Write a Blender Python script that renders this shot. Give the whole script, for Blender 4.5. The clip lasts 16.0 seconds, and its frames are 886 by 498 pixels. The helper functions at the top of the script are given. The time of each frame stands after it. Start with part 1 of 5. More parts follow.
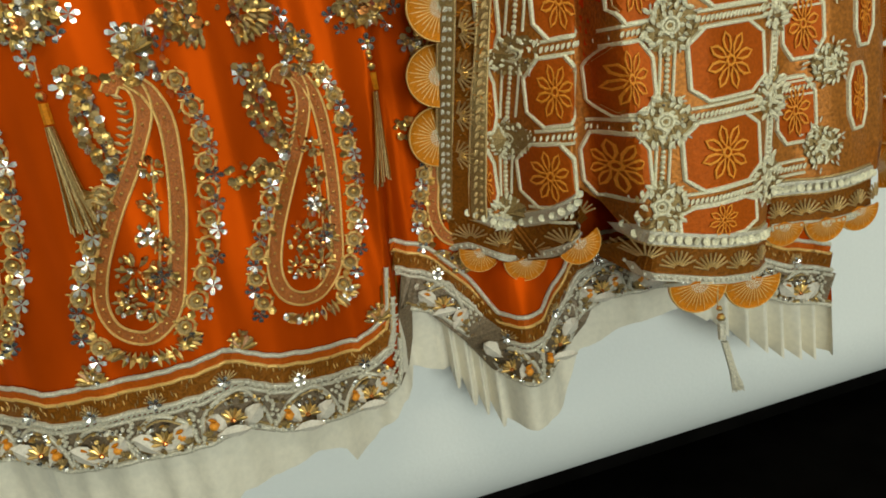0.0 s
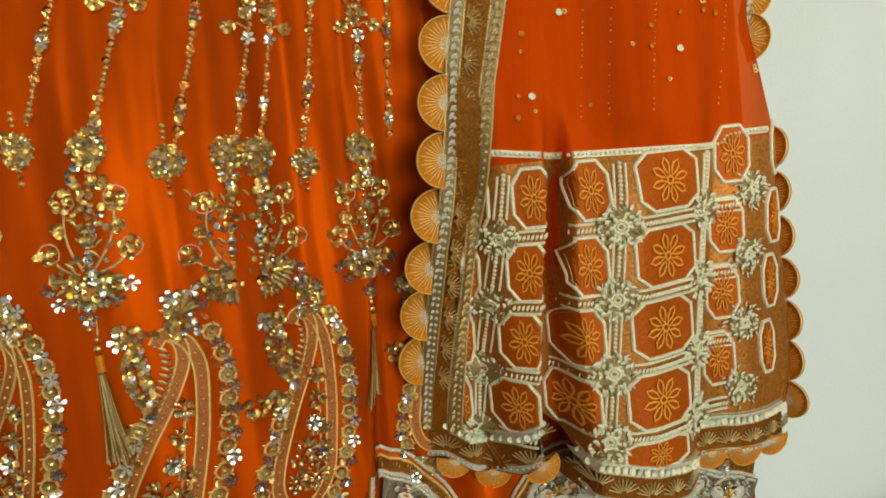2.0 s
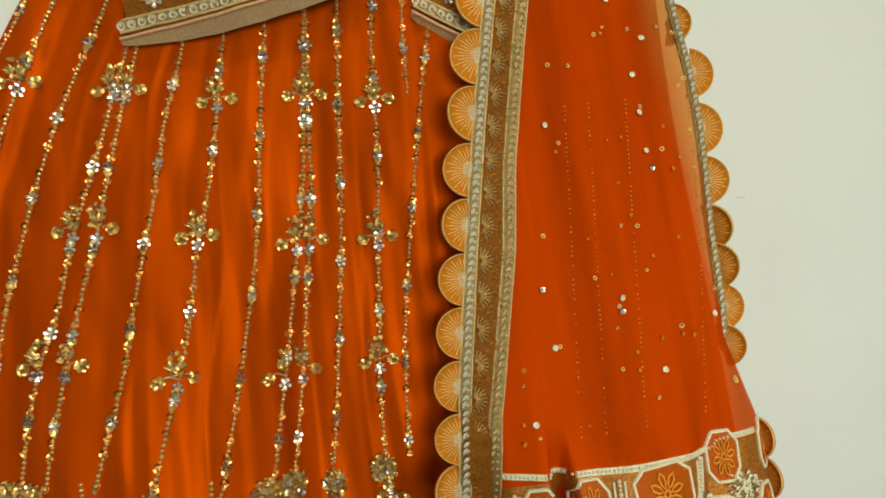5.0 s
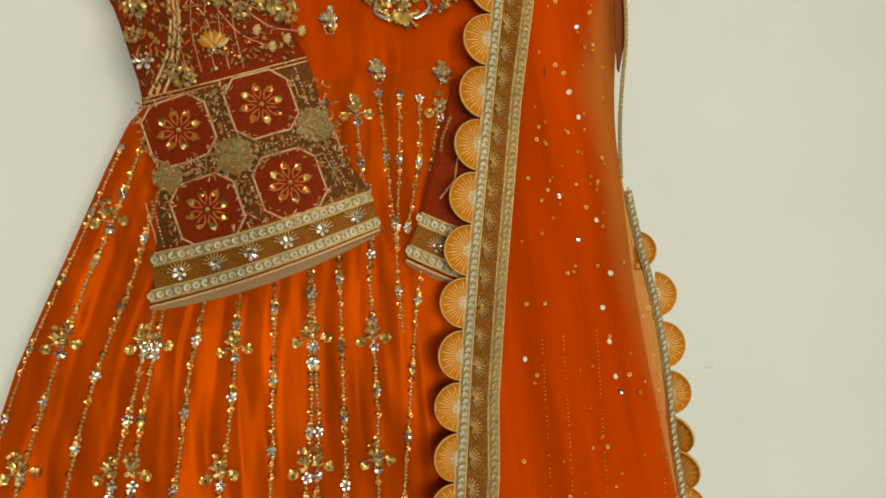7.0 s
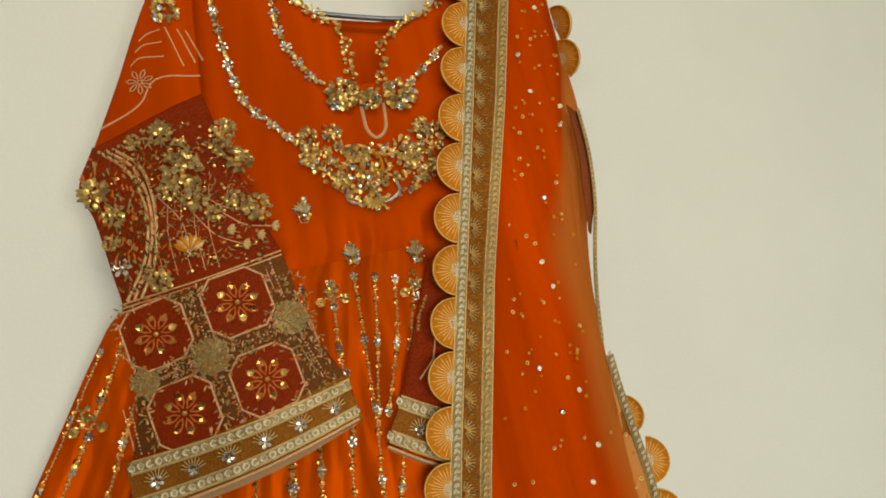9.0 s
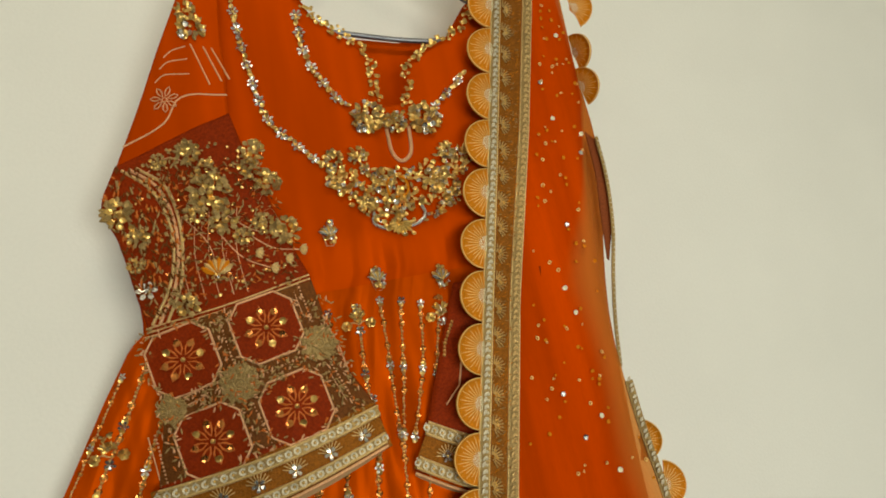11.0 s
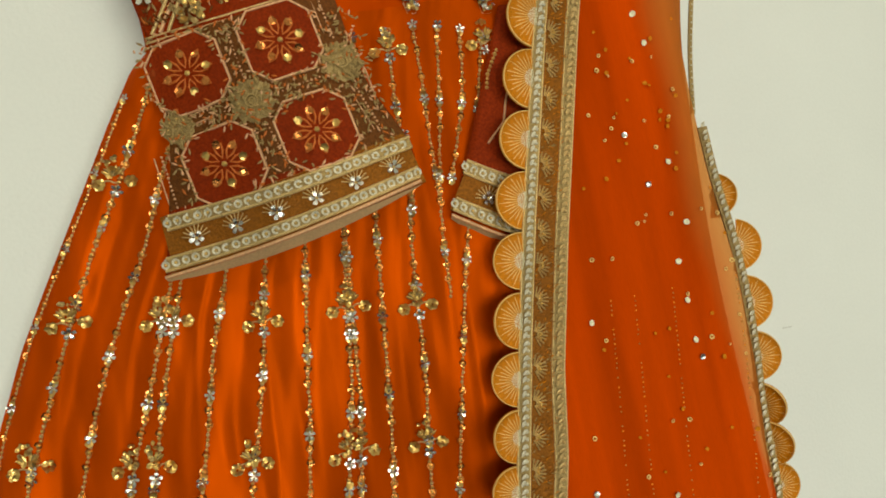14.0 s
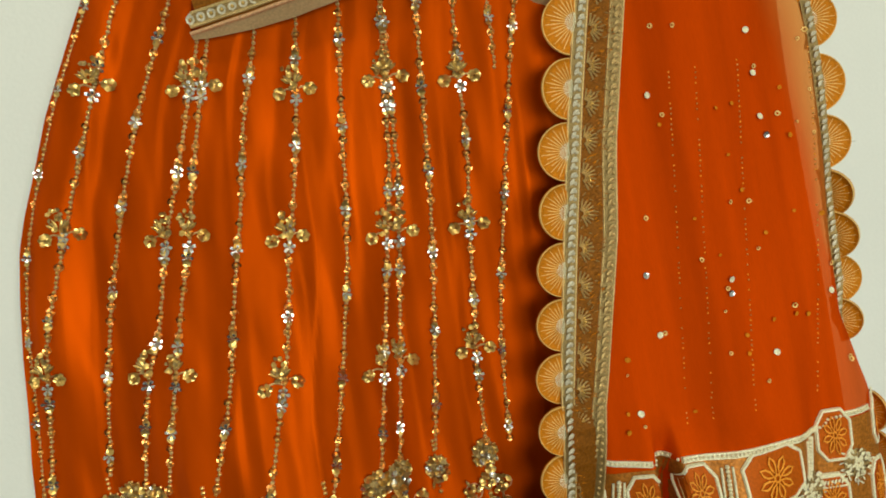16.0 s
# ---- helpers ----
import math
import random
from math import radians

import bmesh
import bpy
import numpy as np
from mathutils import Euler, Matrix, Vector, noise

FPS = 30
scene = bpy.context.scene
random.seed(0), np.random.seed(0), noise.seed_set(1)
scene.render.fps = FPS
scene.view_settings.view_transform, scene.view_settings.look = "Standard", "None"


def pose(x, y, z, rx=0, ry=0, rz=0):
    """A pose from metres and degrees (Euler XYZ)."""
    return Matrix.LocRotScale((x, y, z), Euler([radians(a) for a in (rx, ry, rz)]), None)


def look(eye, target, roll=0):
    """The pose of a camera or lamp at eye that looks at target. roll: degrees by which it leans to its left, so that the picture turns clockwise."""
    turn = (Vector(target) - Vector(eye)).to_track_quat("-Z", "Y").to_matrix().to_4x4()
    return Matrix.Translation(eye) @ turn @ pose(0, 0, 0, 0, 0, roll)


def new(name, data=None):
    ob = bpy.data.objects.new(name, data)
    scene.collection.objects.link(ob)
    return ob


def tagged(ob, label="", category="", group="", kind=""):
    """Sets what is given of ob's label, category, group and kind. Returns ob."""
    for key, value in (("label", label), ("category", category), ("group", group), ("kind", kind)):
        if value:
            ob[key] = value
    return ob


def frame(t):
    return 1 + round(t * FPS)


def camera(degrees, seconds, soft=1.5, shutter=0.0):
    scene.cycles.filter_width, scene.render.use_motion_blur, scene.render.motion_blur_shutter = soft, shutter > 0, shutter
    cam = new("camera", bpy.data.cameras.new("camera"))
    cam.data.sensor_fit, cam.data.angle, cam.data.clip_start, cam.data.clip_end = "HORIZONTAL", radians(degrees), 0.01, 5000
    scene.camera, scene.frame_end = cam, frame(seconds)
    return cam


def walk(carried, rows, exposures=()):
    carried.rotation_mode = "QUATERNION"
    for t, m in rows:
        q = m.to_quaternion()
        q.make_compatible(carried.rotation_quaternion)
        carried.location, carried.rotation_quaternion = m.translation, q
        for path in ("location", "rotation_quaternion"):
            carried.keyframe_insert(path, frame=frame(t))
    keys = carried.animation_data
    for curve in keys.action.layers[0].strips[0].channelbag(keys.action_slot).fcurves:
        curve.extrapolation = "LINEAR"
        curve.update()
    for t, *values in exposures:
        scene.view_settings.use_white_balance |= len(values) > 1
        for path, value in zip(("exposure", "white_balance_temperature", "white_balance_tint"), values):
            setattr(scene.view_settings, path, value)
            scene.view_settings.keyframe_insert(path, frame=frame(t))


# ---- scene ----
cam = camera(68.0, 16.0, soft=1.8)
PATH = [
    (0, (-0.157, -0.556, 0.380), (-0.0710, 0.4025, 0.1095), -9.9),
    (0.5, (-0.174, -0.556, 0.395), (-0.0105, 0.4020, 0.1590), -7.8),
    (1, (-0.1599, -0.5634, 0.4137), (-0.0355, 0.4084, 0.2134), -6.85),
    (1.5, (-0.1566, -0.5885, 0.4457), (-0.0225, 0.3912, 0.2967), -5.83),
    (2, (-0.1747, -0.6136, 0.5031), (0.0035, 0.3601, 0.3611), -6.19),
    (2.5, (-0.1569, -0.6384, 0.5474), (0.0405, 0.3360, 0.4403), -5.41),
    (3, (-0.1607, -0.6472, 0.5904), (0.0091, 0.3362, 0.5260), -6.47),
    (3.5, (-0.1653, -0.6572, 0.6165), (-0.0421, 0.3349, 0.5957), -7.60),
    (6, (-0.1582, -0.7036, 0.7738), (0.0528, 0.2731, 0.8132), -8.39),
    (6.5, (-0.1240, -0.7378, 0.8464), (0.0590, 0.2452, 0.8583), -9.41),
    (7, (-0.1378, -0.7606, 0.8944), (0.0425, 0.2224, 0.9277), -8.73),
    (7.5, (-0.1267, -0.7845, 0.9236), (0.0535, 0.1974, 0.9816), -10.42),
    (8, (-0.1372, -0.7834, 0.9503), (0.0560, 0.1957, 1.0141), -9.73),
    (8.5, (-0.1234, -0.7870, 0.9602), (0.0244, 0.1939, 1.0862), -10.19),
    (9, (-0.0901, -0.7804, 0.9834), (0.0959, 0.1889, 1.1443), -12.27),
    (11.5, (-0.1717, -0.7706, 1.0200), (0.0778, 0.1859, 1.1713), -11.71),
    (12, (-0.1796, -0.7282, 1.0009), (0.0463, 0.2430, 1.0764), -12.16),
    (12.5, (-0.1659, -0.7077, 0.9718), (0.0177, 0.2744, 1.0139), -12.62),
    (13, (-0.1596, -0.6913, 0.9428), (0.0084, 0.2942, 0.9671), -10.80),
    (13.5, (-0.1517, -0.6840, 0.9177), (-0.0074, 0.3054, 0.9379), -11.07),
    (14, (-0.1522, -0.6741, 0.8825), (-0.0094, 0.3157, 0.8833), -10.80),
    (14.5, (-0.1536, -0.6717, 0.8610), (-0.0471, 0.3225, 0.8509), -10.98),
    (15, (-0.1656, -0.6616, 0.8320), (-0.0586, 0.3318, 0.7894), -10.98),
    (15.5, (-0.1662, -0.6478, 0.7911), (-0.0623, 0.3417, 0.6914), -10.28),
    (16, (-0.1864, -0.6415, 0.7577), (-0.1010, 0.3495, 0.6550), -10.71),
]
EXPOSURES = [(0.0, -0.16, 6000, 5), (1.0, -0.06, 6080, 5), (2.0, -0.03, 6150, 5), (3.5, -0.06, 6300, 5), (6.0, -0.11, 6500, 8), (9.0, -0.21, 6750, 11), (12.0, -0.19, 6700, 10), (14.0, -0.10, 6500, 7), (16.0, -0.03, 6350, 5)]
walk(cam, [(t, look(eye, target, roll)) for t, eye, target, roll in PATH], EXPOSURES)

# ---- light ----
world = bpy.data.worlds.new("world")
scene.world = world
world.use_nodes = True
world.node_tree.nodes["Background"].inputs[0].default_value = (1.0, 0.93, 0.82, 1)
world.node_tree.nodes["Background"].inputs[1].default_value = 0.05


def area(name, eye, target, size, size_y, power, colour):
    data = bpy.data.lights.new(name, "AREA")
    data.shape, data.size, data.size_y, data.energy, data.color = "RECTANGLE", size, size_y, power, colour
    ob = new(name, data)
    ob.matrix_world = look(eye, target)
    return ob


# assumed warm fill from overhead; no lamp fitting is seen or modelled
area("overhead_warm_fill", (0.1, -1.5, 2.40), (0.1, -1.2, 0.0), 1.2, 0.25, 12, (1.0, 0.86, 0.64))
# added soft fill from low in front, brightens hem and sequins; no window there
area("low_front_fill", (0.45, -2.6, 0.52), (0.0, 0.0, 0.36), 1.6, 1.0, 44, (0.97, 1.0, 0.90))


# ---- materials ----
def material(name, colour, rough=0.5, metal=0.0, grain=0.0, scale=80.0, stretch=(1, 1, 1), bump=0.0, vary=0.0, sheen=0.0, clear=0.0, aniso=0.0, spec=0.5):
    m = bpy.data.materials.new(name)
    m.use_nodes = True
    nt = m.node_tree
    b = nt.nodes["Principled BSDF"]
    b.inputs["Roughness"].default_value, b.inputs["Metallic"].default_value = rough, metal
    b.inputs["Sheen Weight"].default_value = sheen
    b.inputs["Anisotropic"].default_value = aniso
    b.inputs["Specular IOR Level"].default_value = spec
    tc = nt.nodes.new("ShaderNodeTexCoord")
    mp = nt.nodes.new("ShaderNodeMapping")
    mp.inputs["Scale"].default_value = stretch
    nt.links.new(tc.outputs["Object"], mp.inputs["Vector"])
    fine = nt.nodes.new("ShaderNodeTexNoise")
    fine.inputs["Scale"].default_value, fine.inputs["Detail"].default_value = scale, 4 if scale > 50 else 0.5
    nt.links.new(mp.outputs[0], fine.inputs["Vector"])
    broad = nt.nodes.new("ShaderNodeTexNoise")
    broad.inputs["Scale"].default_value, broad.inputs["Detail"].default_value = 5.0, 3
    nt.links.new(mp.outputs[0], broad.inputs["Vector"])
    info = nt.nodes.new("ShaderNodeObjectInfo")
    ramps = []
    for tex, amount in ((fine, grain), (broad, max(vary, grain * 0.6))):
        r = nt.nodes.new("ShaderNodeMapRange")
        r.inputs["From Min"].default_value, r.inputs["From Max"].default_value = 0.3, 0.7
        r.inputs["To Min"].default_value, r.inputs["To Max"].default_value = 1 - amount, 1 + amount
        nt.links.new(tex.outputs["Fac"], r.inputs["Value"])
        ramps.append(r)
    mul = nt.nodes.new("ShaderNodeMath")
    mul.operation = "MULTIPLY"
    nt.links.new(ramps[0].outputs[0], mul.inputs[0])
    nt.links.new(ramps[1].outputs[0], mul.inputs[1])
    hsv = nt.nodes.new("ShaderNodeHueSaturation")
    hsv.inputs["Color"].default_value = (*colour, 1)
    nt.links.new(mul.outputs[0], hsv.inputs["Value"])
    nt.links.new(hsv.outputs[0], b.inputs["Base Color"])
    if bump:
        bm = nt.nodes.new("ShaderNodeBump")
        bm.inputs["Strength"].default_value, bm.inputs["Distance"].default_value = bump, 0.002 if scale > 50 else 0.007
        nt.links.new(fine.outputs["Fac"], bm.inputs["Height"])
        nt.links.new(bm.outputs[0], b.inputs["Normal"])
    if clear:
        out = nt.nodes["Material Output"]
        tr = nt.nodes.new("ShaderNodeBsdfTransparent")
        tr.inputs[0].default_value = (1.0, 0.50, 0.18, 1)
        mix = nt.nodes.new("ShaderNodeMixShader")
        mix.inputs[0].default_value = 1 - clear
        nt.links.new(tr.outputs[0], mix.inputs[1])
        nt.links.new(b.outputs[0], mix.inputs[2])
        nt.links.new(mix.outputs[0], out.inputs["Surface"])
    return m


SATIN = material("orange_satin", (0.47, 0.057, 0.0004), 0.44, 0.24, 0.14, 9.0, (5, 5, 1.1), 0.8, 0.18, spec=0.0)
BODICE = material("orange_bodice_satin", (0.49, 0.052, 0.0004), 0.46, 0.20, 0.08, 12.0, (5, 5, 0.4), 0.0, 0.10, spec=0.0)
NET = material("orange_net", (0.58, 0.058, 0.0006), 0.62, 0.15, 0.05, 300, (5, 5, 0.35), 0.08, 0.26, 0.0, 0.14, spec=0.0)


def creases(m, strength, distance):
    """Fine, mostly upright crumple lines in thin cloth, as relief."""
    nt = m.node_tree
    b = nt.nodes["Principled BSDF"]
    tc = nt.nodes.new("ShaderNodeTexCoord")
    mp = nt.nodes.new("ShaderNodeMapping")
    mp.inputs["Scale"].default_value = (1, 1, 0.22)
    mp.inputs["Rotation"].default_value = (0, 0.12, 0)
    nt.links.new(tc.outputs["Object"], mp.inputs["Vector"])
    nz = nt.nodes.new("ShaderNodeTexNoise")
    nz.noise_type = "RIDGED_MULTIFRACTAL"
    nz.normalize = True
    nz.inputs["Scale"].default_value, nz.inputs["Detail"].default_value, nz.inputs["Distortion"].default_value = 13.0, 1.5, 0.6
    nt.links.new(mp.outputs[0], nz.inputs["Vector"])
    p = nt.nodes.new("ShaderNodeMath")
    p.operation = "POWER"
    p.inputs[1].default_value = 3.0
    nt.links.new(nz.outputs["Fac"], p.inputs[0])
    bump = nt.nodes.new("ShaderNodeBump")
    bump.inputs["Strength"].default_value, bump.inputs["Distance"].default_value = strength, distance
    nt.links.new(p.outputs[0], bump.inputs["Height"])
    if b.inputs["Normal"].links:
        nt.links.new(b.inputs["Normal"].links[0].from_socket, bump.inputs["Normal"])
    nt.links.new(bump.outputs[0], b.inputs["Normal"])


creases(SATIN, 0.6, 0.010)


def mix_single_layer(m, pale, clear):
    """Where the attribute single_layer rises, the net turns paler and more see-through."""
    nt = m.node_tree
    at = nt.nodes.new("ShaderNodeAttribute")
    at.attribute_name = "single_layer"
    b = nt.nodes["Principled BSDF"]
    source = b.inputs["Base Color"].links[0].from_socket
    mix = nt.nodes.new("ShaderNodeMixRGB")
    mix.inputs[2].default_value = (*pale, 1)
    nt.links.new(at.outputs["Fac"], mix.inputs[0])
    nt.links.new(source, mix.inputs[1])
    nt.links.new(mix.outputs[0], b.inputs["Base Color"])
    shader = nt.nodes["Material Output"].inputs["Surface"].links[0].from_node
    r = nt.nodes.new("ShaderNodeMapRange")
    r.inputs["To Min"].default_value, r.inputs["To Max"].default_value = shader.inputs[0].default_value, 1 - clear
    nt.links.new(at.outputs["Fac"], r.inputs["Value"])
    nt.links.new(r.outputs[0], shader.inputs[0])


mix_single_layer(NET, (0.56, 0.20, 0.035), 0.45)
EDGE_NET = material("pale_orange_net", (0.52, 0.19, 0.035), 0.6, 0, 0.10, 900, (1, 1, 1), 0.2, 0.14, 0.0, 0.48, spec=0.1)
SLEEVE_NET = material("deep_red_net", (0.235, 0.024, 0.002), 0.6, 0, 0.30, 500, (1, 1, 1), 0.2, 0.18, 0.0, 0.15, spec=0.06)
MAROON = material("maroon_net", (0.21, 0.050, 0.013), 0.6, 0, 0.2, 500, (1, 1, 1), 0.2, 0.12, spec=0.1)
AMBER = material("amber_thread", (0.60, 0.195, 0.006), 0.5, 0.1, 0.20, 700, (1, 1, 1), 0.5, 0.12, spec=0.1)
RAY_THREAD = material("yellow_gold_thread", (0.80, 0.49, 0.14), 0.42, 0.35, 0.2, 900, (1, 1, 1), 0.4, 0.08)
PAISLEY_BAND = material("tan_paisley_braid", (0.42, 0.120, 0.014), 0.5, 0.2, 0.30, 800, (1, 1, 1), 0.6, 0.15)
HEM_GROUND = material("olive_hem_ground", (0.21, 0.15, 0.085), 0.5, 0.25, 0.35, 600, (1, 1, 1), 0.5, 0.2)
BAND = material("ochre_band", (0.235, 0.078, 0.005), 0.5, 0.2, 0.30, 500, (1, 1, 1), 0.6, 0.18, spec=0.12)
GOLD_THREAD = material("gold_thread", (0.66, 0.46, 0.19), 0.38, 0.65, 0.22, 900, (1, 1, 1), 0.5, 0.08)
ROSE_THREAD = material("rose_gold_thread", (0.72, 0.40, 0.20), 0.45, 0.45, 0.22, 900, (1, 1, 1), 0.5, 0.08)
ORANGE_THREAD = material("orange_thread", (0.92, 0.34, 0.018), 0.5, 0.1, 0.18, 900, (1, 1, 1), 0.5, 0.06)
SILVER_THREAD = material("silver_thread", (0.66, 0.60, 0.45), 0.38, 0.25, 0.30, 900, (1, 1, 1), 0.5, 0.10)
GOLD = material("gold_sequin", (0.80, 0.53, 0.16), 0.32, 0.9, 0.16, 300, (1, 1, 1), 0.0, 0.12)
SILVER = material("silver_sequin", (0.68, 0.65, 0.58), 0.27, 0.9, 0.12, 300, (1, 1, 1), 0.0, 0.1)
COPPER = material("copper_bead", (0.72, 0.27, 0.07), 0.22, 0.9, 0.1, 300)
CREAM = material("cream_satin", (0.76, 0.69, 0.53), 0.5, 0.0, 0.06, 200, (1, 1, 1), 0.15, 0.10, 0.2)
PANEL_CREAM = material("cream_panel", (0.74, 0.66, 0.52), 0.5, 0.05, 0.10, 600, (1, 1, 1), 0.4, 0.08)
PAINT = material("wall_paint", (0.84, 0.84, 0.78), 0.75, 0, 0.012, 260, (1, 1, 1), 0.12, 0.02)
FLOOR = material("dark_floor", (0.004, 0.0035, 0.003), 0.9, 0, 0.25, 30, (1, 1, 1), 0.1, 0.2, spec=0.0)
ANTIQUE = material("antique_gold_thread", (0.36, 0.24, 0.085), 0.42, 0.55, 0.3, 900, (1, 1, 1), 0.5, 0.1)
TISSUE = material("brown_gold_tissue", (0.42, 0.145, 0.018), 0.42, 0.35, 0.35, 420, (1, 1, 1), 0.3, 0.15, spec=0.2)
FILL = material("octagon_orange", (0.46, 0.090, 0.004), 0.5, 0.2, 0.16, 500, (1, 1, 1), 0.2, 0.25, spec=0.08)
LATTICE_THREAD = material("pale_silver_gold_thread", (0.86, 0.78, 0.52), 0.38, 0.2, 0.25, 900, (1, 1, 1), 0.5, 0.08)
COPPER_THREAD = material("copper_thread", (0.55, 0.135, 0.010), 0.45, 0.3, 0.2, 900, (1, 1, 1), 0.5, 0.08)
CUFF_CREAM = material("tan_cuff_binding", (0.62, 0.46, 0.23), 0.55, 0.0, 0.14, 500, (1, 1, 1), 0.3, 0.14)
SLEEVE_TISSUE = material("dark_brown_zari", (0.125, 0.040, 0.007), 0.5, 0.25, 0.30, 500, (1, 1, 1), 0.5, 0.2, spec=0.1)
STEEL = material("grey_hanger_metal", (0.20, 0.21, 0.23), 0.35, 0.7, 0.1, 200)


# ---- shape helpers ----
def thing(name, label, category, group=""):
    return tagged(new(name), label, category, group)


def finish(name, verts, faces, mats, parent=None, label="", index=None, smooth=True):
    me = bpy.data.meshes.new(name)
    me.from_pydata([tuple(v) for v in verts], [], faces)
    for m in mats:
        me.materials.append(m)
    if index is not None:
        me.polygons.foreach_set("material_index", index)
    me.polygons.foreach_set("use_smooth", [smooth] * len(me.polygons))
    me.update()
    ob = new(name, me)
    if parent:
        ob.parent = parent
    if label:
        ob["label"] = label
    return ob


def table(*pairs):
    """A smooth-sided profile: value by key, straight between the given pairs."""
    p = sorted(pairs)
    keys, values = [a for a, _ in p], [b for _, b in p]
    return lambda k: float(np.interp(k, keys, values))


def S(x, z):
    """The plane in which the gown hangs, leaning a little off the wall towards the hem."""
    return -0.0992 - 0.0101 * x + 0.0306 * (z - 0.8)


def wave(a, b, seed):
    r = random.Random(seed)
    return sum(math.sin(a * r.uniform(0.6, 1.6) * (k + 1) + b * r.uniform(-1, 1) + r.uniform(0, 6.28)) / (k + 1) for k in range(4)) / 2


class Geo:
    """Collects small pieces of embroidery that lie on a cloth, whose depth is given by on(x, z)."""

    def __init__(self, on, lift=0.0015, seed=1):
        self.v, self.f, self.i, self.mats, self.on, self.lift, self.r = [], [], [], [], on, lift, random.Random(seed)

    def slot(self, mat):
        if mat not in self.mats:
            self.mats.append(mat)
        return self.mats.index(mat)

    def add(self, verts, faces, mat):
        n, s = len(self.v), self.slot(mat)
        self.v += verts
        self.f += [tuple(n + k for k in f) for f in faces]
        self.i += [s] * len(faces)

    def disc(self, x, z, r, mat, tilt=0.35, sides=7, lift=0.0, hole=False):
        y = self.on(x, z) - self.lift - lift
        tx, tz, a0 = self.r.uniform(-tilt, tilt), self.r.uniform(-tilt, tilt), self.r.uniform(0, 6)
        ring = [(math.cos(a0 + 6.2832 * k / sides) * r, math.sin(a0 + 6.2832 * k / sides) * r) for k in range(sides)]
        verts = [(x + a, y + a * tx + b * tz, z + b) for a, b in ring]
        verts += [(x + a * 0.45, y + (a * tx + b * tz) * 0.45 + 0.18 * r, z + b * 0.45) for a, b in ring]
        faces = [(k, (k + 1) % sides, sides + (k + 1) % sides, sides + k) for k in range(sides)]
        if not hole:
            faces.append(tuple(range(sides, 2 * sides)))
        self.add(verts, faces, mat)

    def bead(self, x, z, r, mat, lift=0.0):
        y = self.on(x, z) - lift
        verts = [(x, y - r * 1.1, z)]
        for q, h in ((0.72, 0.75), (1.0, 0.0)):
            verts += [(x + math.cos(1.0472 * k) * r * q, y - h * r, z + math.sin(1.0472 * k) * r * q) for k in range(6)]
        faces = [(0, 1 + k, 1 + (k + 1) % 6) for k in range(6)]
        faces += [(1 + k, 7 + k, 7 + (k + 1) % 6, 1 + (k + 1) % 6) for k in range(6)]
        self.add(verts, faces, mat)

    def star(self, x, z, r, mat, petals=5, tilt=0.3, core=None, lift=0.0):
        y = self.on(x, z) - self.lift - lift
        tx, tz, a0 = self.r.uniform(-tilt, tilt), self.r.uniform(-tilt, tilt), self.r.uniform(0, 6)
        verts, faces = [(x, y + 0.2 * r, z)], []
        for k in range(petals):
            a = a0 + 6.2832 * k / petals
            for da, q in ((-0.42, 0.72), (-0.2, 1.0), (0.2, 1.0), (0.42, 0.72)):
                px, pz = math.cos(a + da * 5 / petals) * r * q, math.sin(a + da * 5 / petals) * r * q
                verts.append((x + px, y + px * tx + pz * tz, z + pz))
            n = 1 + 4 * k
            faces.append((0, n, n + 1, n + 2, n + 3))
        self.add(verts, faces, mat)
        if core:
            self.bead(x, z, r * 0.28, core, lift + 0.001)

    def leaf(self, x, z, ang, length, width, mat, lift=0.0, bend=0.3):
        y = self.on(x, z) - self.lift - lift
        c, s = math.cos(ang), math.sin(ang)
        verts = []
        for d, w in ((0, 0.0), (0.3, 0.8), (0.6, 1.0), (0.85, 0.6), (1.0, 0.0)):
            for side in (-1, 0, 1):
                a, b = d * length, side * w * width / 2
                verts.append((x + a * c - b * s, y - (0.0 if side else 0.25 * width) - bend * 0.1 * a, z + a * s + b * c))
        faces = [(3 * k + j, 3 * k + j + 1, 3 * k + 4 + j, 3 * k + 3 + j) for k in range(4) for j in range(2)]
        self.add(verts, faces, mat)

    def tube(self, pts, r, mat, lift=0.0, sides=5, closed=False):
        pts = list(pts)
        n = len(pts)
        verts, faces = [], []
        for k, (x, z) in enumerate(pts):
            a, b = (pts[(k - 1) % n], pts[(k + 1) % n]) if closed else (pts[max(k - 1, 0)], pts[min(k + 1, n - 1)])
            dx, dz = b[0] - a[0], b[1] - a[1]
            d = math.hypot(dx, dz) or 1
            nx, nz, y = -dz / d, dx / d, self.on(x, z) - lift
            for j in range(sides):
                t = math.pi * j / (sides - 1)
                verts.append((x + nx * r * math.cos(t), y - r * 1.1 * math.sin(t), z + nz * r * math.cos(t)))
        for k in range(n if closed else n - 1):
            for j in range(sides - 1):
                p, q = k * sides, ((k + 1) % n) * sides
                faces.append((p + j, p + j + 1, q + j + 1, q + j))
        self.add(verts, faces, mat)

    def beads(self, pts, r, step, mat, lift=0.0):
        for x, z in along(pts, step):
            self.bead(x, z, r * self.r.uniform(0.85, 1.15), mat, lift)

